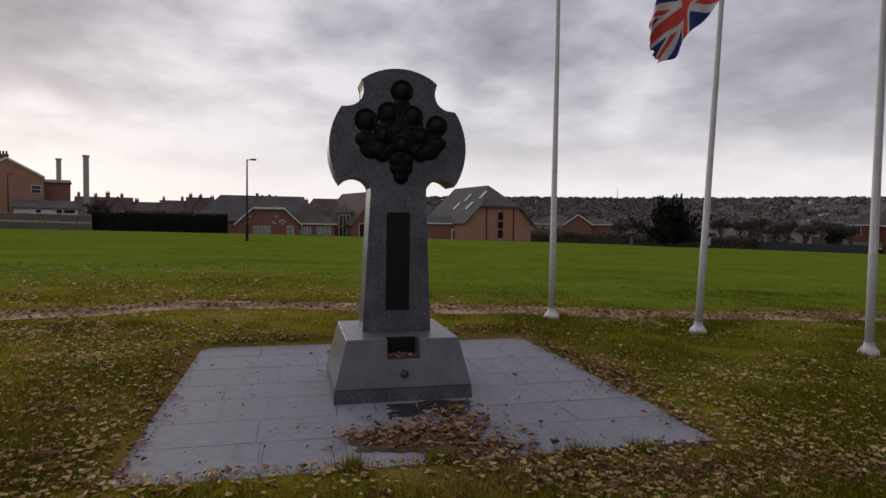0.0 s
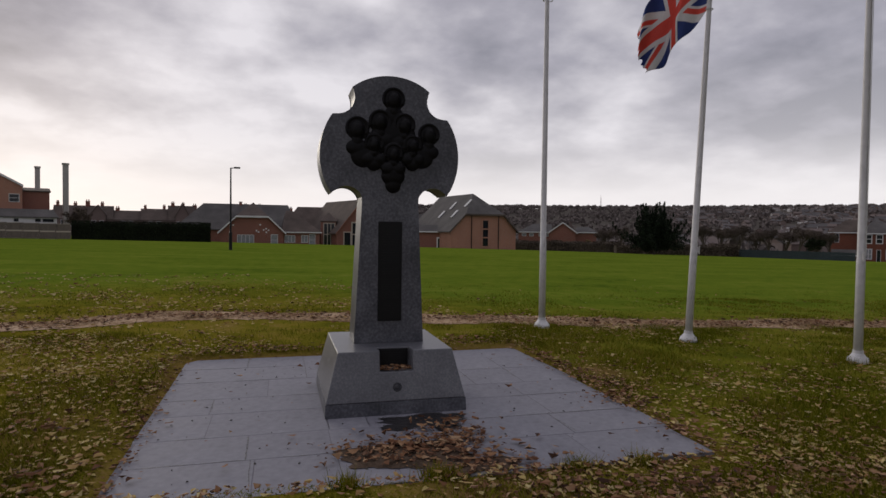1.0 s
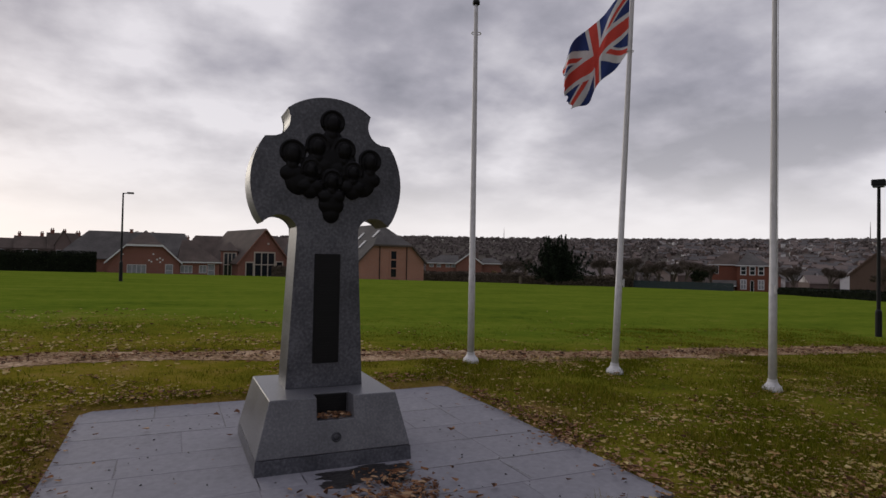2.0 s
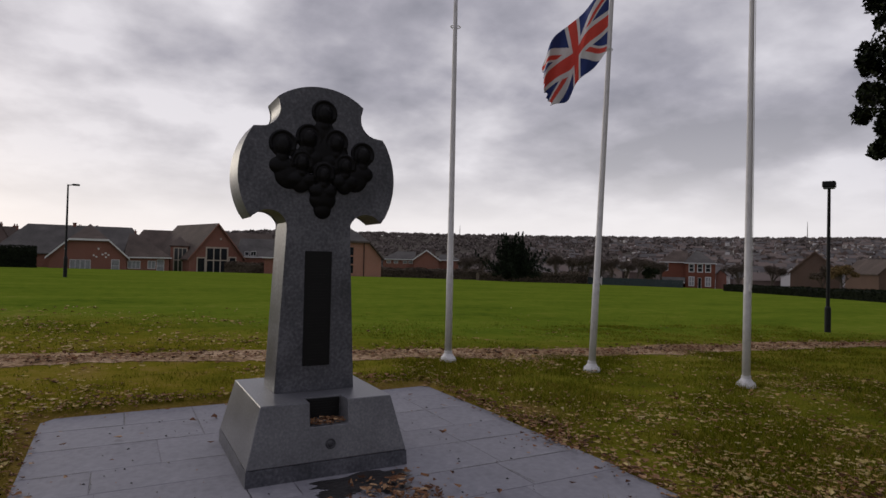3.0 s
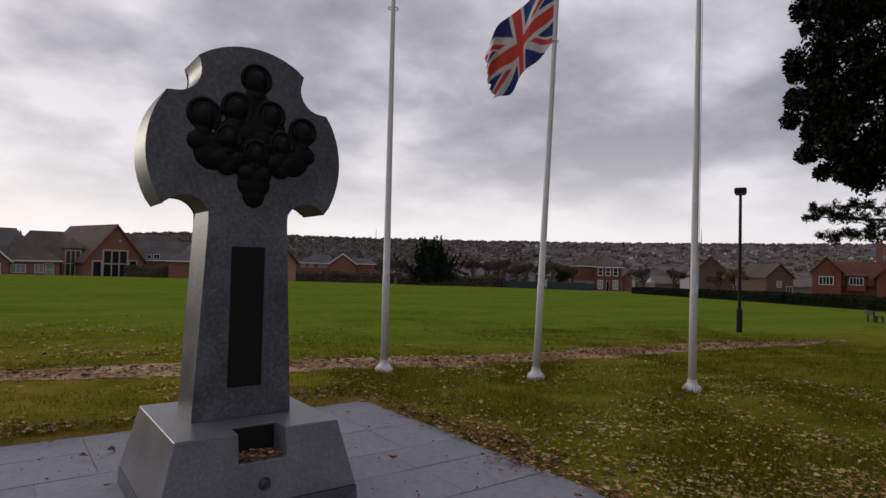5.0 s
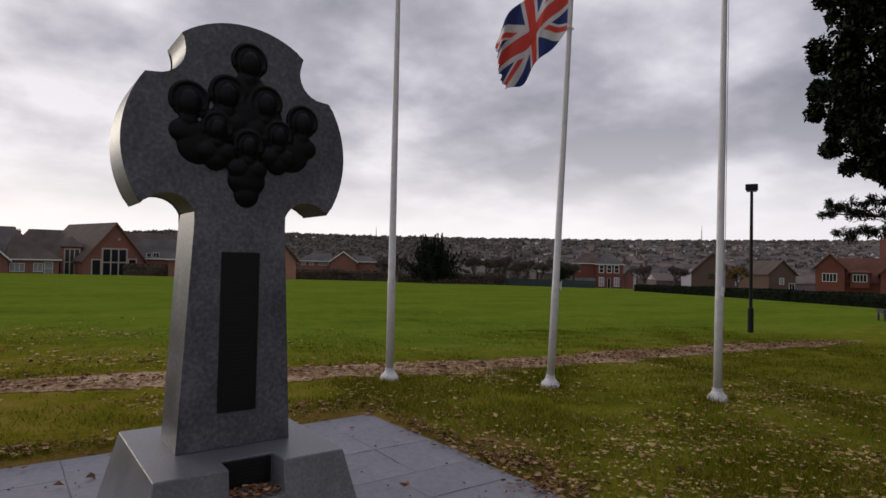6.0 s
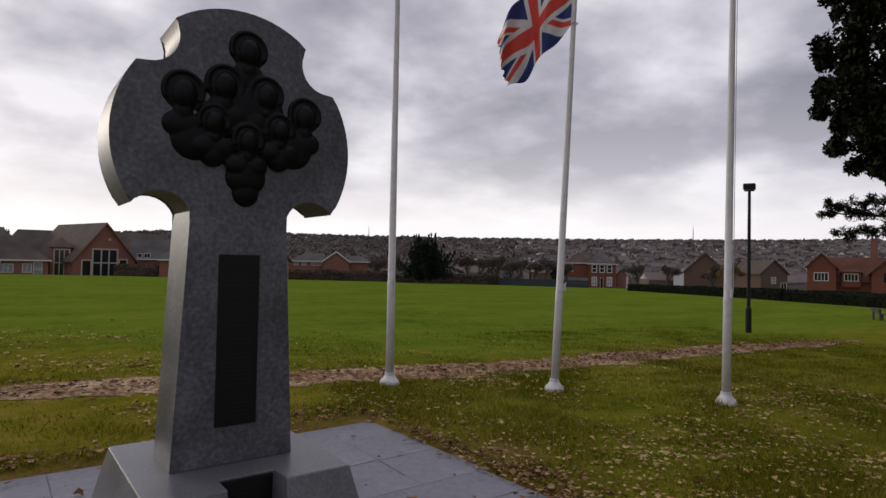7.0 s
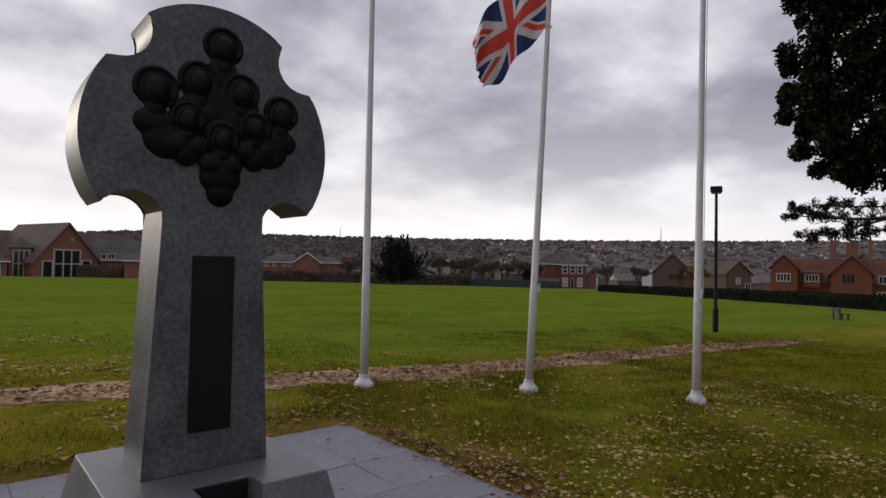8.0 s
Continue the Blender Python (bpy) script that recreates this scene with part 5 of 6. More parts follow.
def build_near_tree():
    """A broad evergreen beside the lawn: trunk, spreading limbs, lobes of leaves with ragged edges and gaps."""
    ox = 2.5
    base = site(72, 11.1) @ Vector((ox, 0.2, 0))
    z = gz(base.x, base.y)
    e = thing("evergreen_tree", Matrix.Translation((0, 0, z)) @ pose(base.x, base.y, 0, 0, 0, -72), "large dark evergreen tree with dense ragged leafy crown", "tree")
    r = np.random.default_rng(61)
    bm = bmesh.new()
    limb(bm, [(0, 0, -0.3), (0.05, 0, 1.0), (-0.08, 0.06, 2.4), (-0.12, 0, 4.4), (0, 0, 7.4)], 0.30, 0.08, 12)
    lobes = []
    rim = [(-1.60, 5.02, 0.42), (-1.15, 4.98, 0.50), (-1.48, 5.75, 0.42), (-1.00, 5.85, 0.55), (-1.25, 6.5, 0.6), (-0.7, 7.0, 0.7), (-1.02, 4.48, 0.45), (-1.68, 4.13, 0.38), (-1.22, 4.10, 0.48), (-1.42, 3.46, 0.38), (-0.95, 3.50, 0.45),
           (-1.02, 3.22, 0.28), (-0.55, 3.35, 0.38), (-0.05, 3.4, 0.42), (0.45, 3.4, 0.42), (-0.6, 4.2, 0.6), (-0.5, 5.2, 0.65), (-0.1, 6.0, 0.8), (0.1, 3.7, 0.6), (0.1, 4.8, 0.7)]
    for s, h, rad in rim:
        for yy in (-0.4, 0.4):
            lobes.append((s + 0.15 - ox + r.uniform(-0.06, 0.06), yy + r.uniform(-0.3, 0.3), h - z, rad * 0.92))
        for q in range(7):
            a = r.uniform(1.3, 5.0)
            lobes.append((s + 0.10 - ox + rad * 1.0 * math.cos(a), r.uniform(-0.4, 0.4), h - z + rad * 1.0 * math.sin(a), r.uniform(0.10, 0.22)))
    # unseen outer crown, added and spread wide to shade the lawn on the right
    for k in range(340):
        a, f, rad = r.uniform(0, 2 * math.pi), r.random(), r.uniform(0.5, 0.85)
        w = 7.0 * math.sqrt(r.uniform(0.05, 1)) * (1 - 0.5 * max(0, f - 0.5) * 2)
        ly = w * math.sin(a)
        lobes.append((max(-2.6 + (0.14 * (11.1 + ly) + 0.5 if ly < -0.6 else 0), w * math.cos(a)), ly, 3.6 + 5.9 * f - z, rad))
    for lx, ly, lz, rad in lobes[::4]:
        limb(bm, [(-0.1, 0, lz * 0.62 + 0.2), (lx * 0.5, ly * 0.5, lz * 0.85), (lx, ly, lz)], 0.05, 0.012, 6)
    part("trunk", bm, BARK, e)
    leaves = leaf_cards([q[:3] for q in lobes], [q[3] for q in lobes], 340000, 0.050, r, flat=0.4, soft=True)
    from_arrays("crown", leaves, 4, LEAF_DARK, e)


def build_pine():
    """A pine whose low bough reaches out under the evergreen: needle sprays in tufts along the twigs."""
    ox = 4.2
    base = site(72, 17.3) @ Vector((ox, 0.8, 0))
    z = gz(base.x, base.y)
    e = thing("pine_tree", Matrix.Translation((0, 0, z)) @ pose(base.x, base.y, 0, 0, 0, -72), "tall dark pine tree with a low reaching bough", "tree")
    r = np.random.default_rng(67)
    bm = bmesh.new()
    limb(bm, [(0, 0, -0.3), (0.03, 0, 2.0), (-0.08, 0.05, 5.0), (0, 0, 9.0), (0.1, 0, 12.0)], 0.30, 0.06, 12)
    boughs = [[(-0.05, 0.1, 3.1), (-1.8, 0.0, 3.2), (-3.2, -0.1, 2.95), (-4.6, -0.1, 2.82), (-5.6, -0.2, 2.86), (-6.45, -0.2, 2.98)],
              [(-4.2, -0.1, 2.85), (-5.0, 0.1, 2.62), (-5.6, 0.2, 2.48), (-6.1, 0.2, 2.42)],
              [(-3.4, -0.1, 2.95), (-4.2, -0.4, 3.08), (-5.1, -0.5, 3.10), (-5.7, -0.5, 3.16)],
              [(-2.9, -0.1, 2.95), (-3.8, 0.3, 2.70), (-4.7, 0.4, 2.52), (-5.1, 0.4, 2.44)],
              [(-5.2, -0.15, 2.84), (-5.8, -0.1, 2.98), (-6.3, -0.1, 3.14)]]
    for k in range(26):
        a, h = r.uniform(0, 2 * math.pi), r.uniform(4.6, 11.5)
        reach = 3.4 * (1 - (h - 4.6) / 9.0)
        if math.cos(a) < -0.2:
            reach *= 0.75
        tip = Vector((reach * math.cos(a), reach * math.sin(a), h + 0.5))
        boughs.append([(0, 0, h - 0.5), tuple(tip * 0.5 + Vector((0, 0, h * 0.5 - 0.1))), tuple(tip)])
    tufts, size = [], []
    for k, pts in enumerate(boughs):
        pts = [(x, y, zz - z) for x, y, zz in pts]
        limb(bm, pts, 0.09 if k == 0 else 0.035, 0.010, 6)
        for p, q in zip(pts[(2 if k == 0 else 1):], pts[(3 if k == 0 else 2):]):
            for f in (0.0, 0.2, 0.4, 0.6, 0.8, 1.0):
                tufts.append([p[i] + (q[i] - p[i]) * f + r.uniform(-0.10, 0.10) for i in range(3)])
                size.append(r.uniform(0.10, 0.18))
    part("trunk", bm, BARK, e)
    cards = leaf_cards(tufts, size, 20000, 0.075, r, shell=0.1).reshape(-1, 4, 3)
    mid = cards.mean(1, keepdims=True)
    cards[:, 1::2] = mid + (cards[:, 1::2] - mid) * 0.32
    from_arrays("needle_sprays", cards.reshape(-1, 3), 4, LEAF_DARK, e)


build_near_tree()
build_pine()


# ---- the far hillside ----
def build_hillside():
    r = np.random.default_rng(77)
    walls, roofs = [], []
    for k in range(2600):
        az, rr = r.uniform(36, 90), 175 + 1150 * r.random() ** 0.8
        if az < 46 and rr > 330 and r.random() < 0.6:
            continue
        a = radians(az)
        cx, cy = EYE_X + rr * math.sin(a), EYE_Y + rr * math.cos(a)
        z = gz(cx, cy)
        w, d, h, rh = r.uniform(2.6, 5.6), r.uniform(2.4, 3.6), r.uniform(3.2, 4.8), r.uniform(1.5, 2.4)
        t = -a + r.choice([0.0, 0.35, math.pi / 2, -0.3, 0.9]) + r.uniform(-0.1, 0.1)
        cs, sn = math.cos(t), math.sin(t)

        def P(x, y, zz):
            return (cx + x * cs - y * sn, cy + x * sn + y * cs, z + zz)

        b = [P(-w, -d, -2), P(w, -d, -2), P(w, d, -2), P(-w, d, -2)]
        q = [P(-w, -d, h), P(w, -d, h), P(w, d, h), P(-w, d, h)]
        for i in range(4):
            j = (i + 1) % 4
            walls += [b[i], b[j], q[j], q[i]]
        g = [P(-w, 0, h + rh), P(w, 0, h + rh)]
        walls += [q[3], q[0], P(-w, -0.01, h + rh), g[0], q[1], q[2], P(w, 0.01, h + rh), g[1]]
        o = 0.3
        roofs += [P(-w - o, -d - o, h - 0.25), P(w + o, -d - o, h - 0.25), P(w + o, 0, h + rh + 0.1), P(-w - o, 0, h + rh + 0.1)]
        roofs += [P(w + o, d + o, h - 0.25), P(-w - o, d + o, h - 0.25), P(-w - o, 0, h + rh + 0.1), P(w + o, 0, h + rh + 0.1)]
    e = thing("hillside_town", Matrix.Identity(4), "distant hillside of small brick and white houses with dark roofs", "town", kind="stuff")
    tagged(from_arrays("walls", walls, 4, TOWN_WALL, e), kind="stuff")
    tagged(from_arrays("roofs", roofs, 4, TOWN_ROOF, e), kind="stuff")

    # winter woods: clumps between the houses and along the crest
    cen, rad = [], []
    for k in range(4200):
        az, rr = r.uniform(8, 92), 180 + 1380 * r.random() ** 0.75
        if az > 44 and rr < 1150 and r.random() < 0.62:
            continue
        s = r.uniform(2.0, 4.2) * (1 + rr / 2500)
        cen.append((az, rr, s))
    for k in range(700):
        s = r.uniform(2.0, 6.0) * r.uniform(0.5, 1.0)
        cen.append((r.uniform(8, 92), r.uniform(1440, 1530), s))
    for k in range(140):
        cen.append((r.uniform(-40, 6), r.uniform(260, 500), r.uniform(2.5, 4.5)))
    for k in range(160):
        cen.append((r.uniform(10, 44), r.uniform(150, 230), r.uniform(2.0, 3.2)))
    pts, rads = [], []
    for az, rr, s in cen:
        a = radians(az)
        x, y = EYE_X + rr * math.sin(a), EYE_Y + rr * math.cos(a)
        pts.append((x, y, gz(x, y) + s * 0.75))
        rads.append((s * 1.15, s * 1.15, s * 0.95))
    pts, rads = np.array(pts), np.array(rads)
    per = 44
    allv = []
    size = rads[:, 0] * 0.30
    for q in range(per):
        d = r.normal(size=(len(pts), 3))
        d /= np.linalg.norm(d, axis=1)[:, None]
        d[:, 2] = np.abs(d[:, 2]) * 1.1 - 0.35
        p = pts + d * rads * r.uniform(0.5, 1.05, (len(pts), 1))
        n = d + r.normal(size=(len(pts), 3)) * 0.5
        n /= np.linalg.norm(n, axis=1)[:, None]
        u = np.cross(n, r.normal(size=(len(pts), 3)))
        u /= np.linalg.norm(u, axis=1)[:, None]
        v = np.cross(n, u)
        s = (size * r.uniform(0.6, 1.3, len(pts)))[:, None]
        allv.append(np.stack([p - u * s, p - v * s * 0.8, p + u * s, p + v * s * 0.8], 1))
    ob = from_arrays("hillside_woods", np.stack(allv, 1).reshape(-1, 3), 4, WOODS)
    tagged(ob, "distant grey-brown winter woods on the hill", "woods", kind="stuff")
    for az, rr, h in ((29.9, 1500, 32), (59.6, 1500, 42), (69.5, 1480, 12)):
        a = radians(az)
        x, y = EYE_X + rr * math.sin(a), EYE_Y + rr * math.cos(a)
        e = thing("radio_mast", Matrix.Translation((x, y, gz(x, y))), "thin radio mast on the distant ridge", "mast")
        bm = bmesh.new()
        tube(bm, (0, 0, -1), (0, 0, h * 0.75), 1.1, 0.7, 6)
        tube(bm, (0, 0, h * 0.75), (0, 0, h), 0.5, 0.3, 6)
        part("pole", bm, CONCRETE, e)


build_hillside()


# ---- paving, leaves, grass ----
def build_paving():
    e = thing("pavement", Matrix.Translation((0, 5.17, -0.03)), "grey stone flag paving round the memorial, damp and cracked", "paving", kind="structure")
    bm = bmesh.new()
    box(bm, -1.95, 1.95, -1.85, 1.83, -0.06, 0.0272)
    part("bedding", bm, MORTAR, e)
    # stretches of joint that have washed out, and two cracks
    for x0, y0, x1, y1, w in ((-1.25, 7.0, -1.25, 6.52, 5), (-1.75, 6.5, -1.26, 6.5, 5), (-0.66, 6.9, -0.655, 5.97, 4), (-1.95, 5.94, -1.5, 5.94, 4), (-1.35, 5.94, -0.70, 5.94, 6), (-1.80, 5.33, -1.47, 5.33, 6), (-1.46, 5.30, -1.455, 4.92, 5),
                              (-1.62, 4.32, -1.42, 4.32, 6), (-1.13, 3.84, -1.13, 4.28, 6), (-1.10, 3.84, -1.09, 3.42, 5), (-1.85, 3.84, -1.15, 3.84, 4), (-0.85, 5.33, -0.55, 5.33, 6), (-0.56, 4.85, -0.565, 4.36, 4), (-0.26, 4.50, -0.26, 4.36, 3),
                              (0.93, 5.94, 1.40, 5.945, 8), (1.43, 5.96, 1.41, 5.55, 6), (1.10, 4.88, 1.85, 4.88, 7), (0.55, 4.32, 1.85, 4.325, 6), (1.20, 4.22, 1.225, 3.88, 7), (0.90, 5.6, 1.18, 5.62, 4), (-0.9, 3.84, -0.6, 3.84, 6)):
        bm = bmesh.new()
        n = 6
        pts = [(x0 + (x1 - x0) * k / n + random.uniform(-0.004, 0.004), y0 + (y1 - y0) * k / n - 5.17 + random.uniform(-0.004, 0.004)) for k in range(n + 1)]
        for (ax, ay), (bx, by) in zip(pts, pts[1:]):
            d = Vector((bx - ax, by - ay, 0)).normalized()
            q = Vector((-d.y, d.x, 0)) * w * 0.0006 * random.uniform(0.6, 1.3)
            vs = [bm.verts.new(Vector(p) + o) for p, o in (((ax, ay, 0.0315), -q), ((bx, by, 0.0315), -q), ((bx, by, 0.0315), q), ((ax, ay, 0.0315), q))]
            bm.faces.new(vs)
        part("open_joint", bm, WET, e, "dark open joint")
    rows = [
        (6.50, 7.04, [-2.03, -1.25, -0.66, 0.22, 0.95, 2.0]),
        (5.94, 6.50, [-2.0, -0.655, 0.30, 0.93, 1.43, 1.99]),
        (5.33, 5.94, [-1.98, -1.02, 0.0, 0.92, 1.42, 2.0]),
        (4.88, 5.33, [-1.93, -1.46, -0.50, 0.52, 1.23, 1.97]),
        (4.32, 4.88, [-1.90, -1.43, -0.56, -0.26, 0.48, 1.25, 1.98]),
        (3.84, 4.32, [-1.87, -1.13, -0.57, 0.42, 1.20, 1.99]),
        (3.28, 3.84, [-1.84, -1.07, -0.55, -0.2, 0.40, 1.12, 1.96]),
    ]
    r = random.Random(5)
    for y0, y1, xs in rows:
        for x0, x1 in zip(xs, xs[1:]):
            gap = 0.0020
            bm = bmesh.new()
            c = Vector(((x0 + x1) / 2, (y0 + y1) / 2 - 5.17, 0))
            w, d = (x1 - x0) / 2 - gap, (y1 - y0) / 2 - gap
            vs = box(bm, -w, w - r.uniform(0, 0.004), -d + r.uniform(0, 0.004), d, -0.03, 0.029 + r.uniform(-0.0005, 0.0008))
            bmesh.ops.bevel(bm, geom=[ed for ed in bm.edges if min(v.co.z for v in ed.verts) > 0], offset=0.0015, segments=1, affect="EDGES")
            s = part("slab", bm, FLAGSTONE, e)
            s.location = c
            s.rotation_euler = (r.uniform(-0.0006, 0.0006), r.uniform(-0.0006, 0.0006), r.uniform(-0.002, 0.002))


build_paving()


def blotch(name, cx, cy, rx, ry, z, mat, label, seed, n=56, dome=0.01):
    """A thin irregular spill on the slabs."""
    bm = bmesh.new()
    rim, mid = [], []
    for k in range(n):
        a = 2 * math.pi * k / n
        w = 1 + 0.38 * noise.noise((math.cos(a) * 1.6, math.sin(a) * 1.6, seed)) + 0.22 * noise.noise((math.cos(a) * 5, math.sin(a) * 5, seed + 3.3))
        x, y = cx + rx * w * math.cos(a), cy + ry * w * math.sin(a)
        rim.append(bm.verts.new((x, y, z)))
        mid.append(bm.verts.new((cx + (x - cx) * 0.7, cy + (y - cy) * 0.7, z + dome * (0.6 + 0.6 * noise.noise((x * 6, y * 6, seed))))))
    c = bm.verts.new((cx, cy, z + dome))
    for k in range(n):
        j = (k + 1) % n
        bm.faces.new((rim[k], rim[j], mid[j], mid[k]))
        bm.faces.new((mid[k], mid[j], c))
    tagged(finish(name, bm, mat, smooth=True), label, "dirt")


blotch("wet_stain", 0.18, 4.40, 0.36, 0.13, 0.0035, WET, "black wet dirt on the slabs before the plinth", 3, dome=0.004)
blotch("wet_stain", -0.06, 4.24, 0.15, 0.07, 0.0035, WET, "small black wet patch on the slabs", 5, dome=0.004)
blotch("wet_stain", 0.30, 4.20, 0.13, 0.10, 0.0038, WET, "black wet leafy patch on the slabs", 8, dome=0.004)
blotch("soil_spill", -0.10, 3.72, 0.42, 0.24, 0.004, SOIL, "thin brown soil washed over the slabs", 7, dome=0.012)
blotch("soil_spill", 0.22, 3.42, 0.30, 0.16, 0.004, SOIL, "brown soil and leaf mould at the slabs' edge", 9, dome=0.015)


def slab_edge(x, y):
    return np.maximum(np.maximum(x - 1.98, -2.03 + 0.052 * np.clip(7.04 - y, 0, 3.7) - x), np.abs(y - 5.16) - 1.88)


def wander(x, y, s, seed):
    """A cheap wavy field between about -1 and 1."""
    r = np.random.default_rng(seed)
    out = np.zeros_like(x)
    for k in range(6):
        a, p, f = r.uniform(0, 6.3), r.uniform(0, 6.3), s * r.uniform(0.6, 2.2)
        out += np.sin((x * math.cos(a) + y * math.sin(a)) * f + p)
    return out / 3.0


def build_grass():
    r = np.random.default_rng(90)

    def blades(n, x0, x1, y0, y1, height, width, keep):
        x, y = r.uniform(x0, x1, n), r.uniform(y0, y1, n)
        k = keep(x, y)
        x, y = x[k], y[k]
        n = len(x)
        z = ground_z(x, y)
        a = r.uniform(0, 2 * math.pi, n)
        h = height * r.uniform(0.45, 1.25, n) * (1 + 0.35 * wander(x, y, 1.6, 4))
        w = width * r.uniform(0.7, 1.3, n)
        lx, ly = r.normal(0, 0.55, n) * h, r.normal(0, 0.55, n) * h
        dx, dy = np.cos(a) * w, np.sin(a) * w
        lo = np.stack([x - dx, y - dy, z - 0.008], 1)
        hi = np.stack([x + dx, y + dy, z - 0.008], 1)
        tip = np.stack([x + lx, y + ly, z + np.maximum(h * np.where(y < 4.5, smoothstep(slab_edge(x, y), -0.05, 0.45), 1), 0.006)], 1)
        return np.stack([lo, hi, tip], 1).reshape(-1, 3)

    def lawn(x, y):
        e = slab_edge(x, y)
        off = np.abs(y - path_y(x)) > 0.46 + 0.12 * wander(x, y, 3, 8)
        bare = (e < 0.10 * np.abs(wander(x, y, 2.5, 6))) & (r.random(len(x)) > 0.40)
        thin = r.random(len(x)) < np.clip(0.55 + 0.55 * wander(x, y, 1.1, 5) + 0.6 * wander(x, y, 4.2, 25) + 0.35 * (y < 3.4), 0.10, 1)
        return (e > 0.008) & off & ~bare & thin

    beyond = blades(120000, 7.5, 19.0, -1.0, 13.0, 0.045, 0.0065, lambda x, y: lawn(x, y) & ((x > 8.5) | (r.random(len(x)) < 0.5)) & (r.random(len(x)) < np.clip((19.0 - x) / 7.0, 0, 1)))
    near = np.concatenate([blades(300000, -6.5, 8.5, 1.2, 8.5, 0.056, 0.0038, lawn), blades(110000, -3.5, 5.0, 1.2, 4.2, 0.040, 0.0032, lawn)])
    mid = blades(90000, -12, 18, 5.5, 17.0, 0.040, 0.0065, lambda x, y: lawn(x, y) & ((y > 8.0) | (np.abs(x - 1) > 6)) & ((x > 3) | (r.random(len(x)) < 0.5)) & (r.random(len(x)) < np.clip((17.0 - y) / 9.0, 0, 1)))
    old = blades(60000, -13, 5, 8.0, 17.0, 0.038, 0.0065, lambda x, y: lawn(x, y) & (y > path_y(x)) & (r.random(len(x)) < np.clip(1.1 - (y - path_y(x)) / 8.0, 0, 1)))
    # greener towards the tree
    tri = near.reshape(-1, 3, 3)
    green = r.random(len(tri)) < smoothstep(tri[:, 0, 0], 1.6, 5.5) * 0.30
    mid = np.concatenate([mid, tri[green].reshape(-1, 3)])
    behind = blades(150000, -6.5, 8.5, -3.0, 1.2, 0.056, 0.0038, lambda x, y: lawn(x, y) & (r.random(len(x)) < (y + 3.0) / 4.2))
    near = np.concatenate([tri[~green].reshape(-1, 3), old, beyond, behind])
    tagged(from_arrays("grass", near, 3, BLADE_OLD), "short olive grass blades round the memorial", "grass", kind="stuff")
    tagged(from_arrays("grass", mid, 3, BLADE), "short damp green grass blades beyond the path and towards the tree", "grass", kind="stuff")
    # tufts at the slabs' edge and at the poles' feet
    c = [(0.0, 3.26, 0.07), (0.06, 3.30, 0.05), (-0.55, 3.20, 0.05), (0.9, 3.24, 0.06), (1.35, 3.22, 0.05), (5.74, 5.55, 0.12), (6.04, 5.49, 0.12), (3.02, 8.10, 0.10), (4.72, 7.03, 0.06), (5.90, 5.65, 0.10), (5.66, 5.63, 0.12)]
    v = []
    for cx, cy, rad in c:
        n = 160
        x, y = cx + r.normal(0, rad, n), cy + r.normal(0, rad * 0.7, n)
        z = ground_z(x, y)
        a, h = r.uniform(0, 6.28, n), r.uniform(0.04, 0.12, n)
        d = np.stack([np.cos(a), np.sin(a), 0 * a], 1) * 0.004
        p = np.stack([x, y, z - 0.01], 1)
        v.append(np.stack([p - d, p + d, p + np.stack([r.normal(0, 0.4, n) * h, r.normal(0, 0.4, n) * h, h], 1)], 1).reshape(-1, 3))
    tagged(from_arrays("grass_tufts", np.concatenate(v), 3, BLADE_OLD), "longer tufts of grass at edges and pole feet", "grass", kind="stuff")


build_grass()


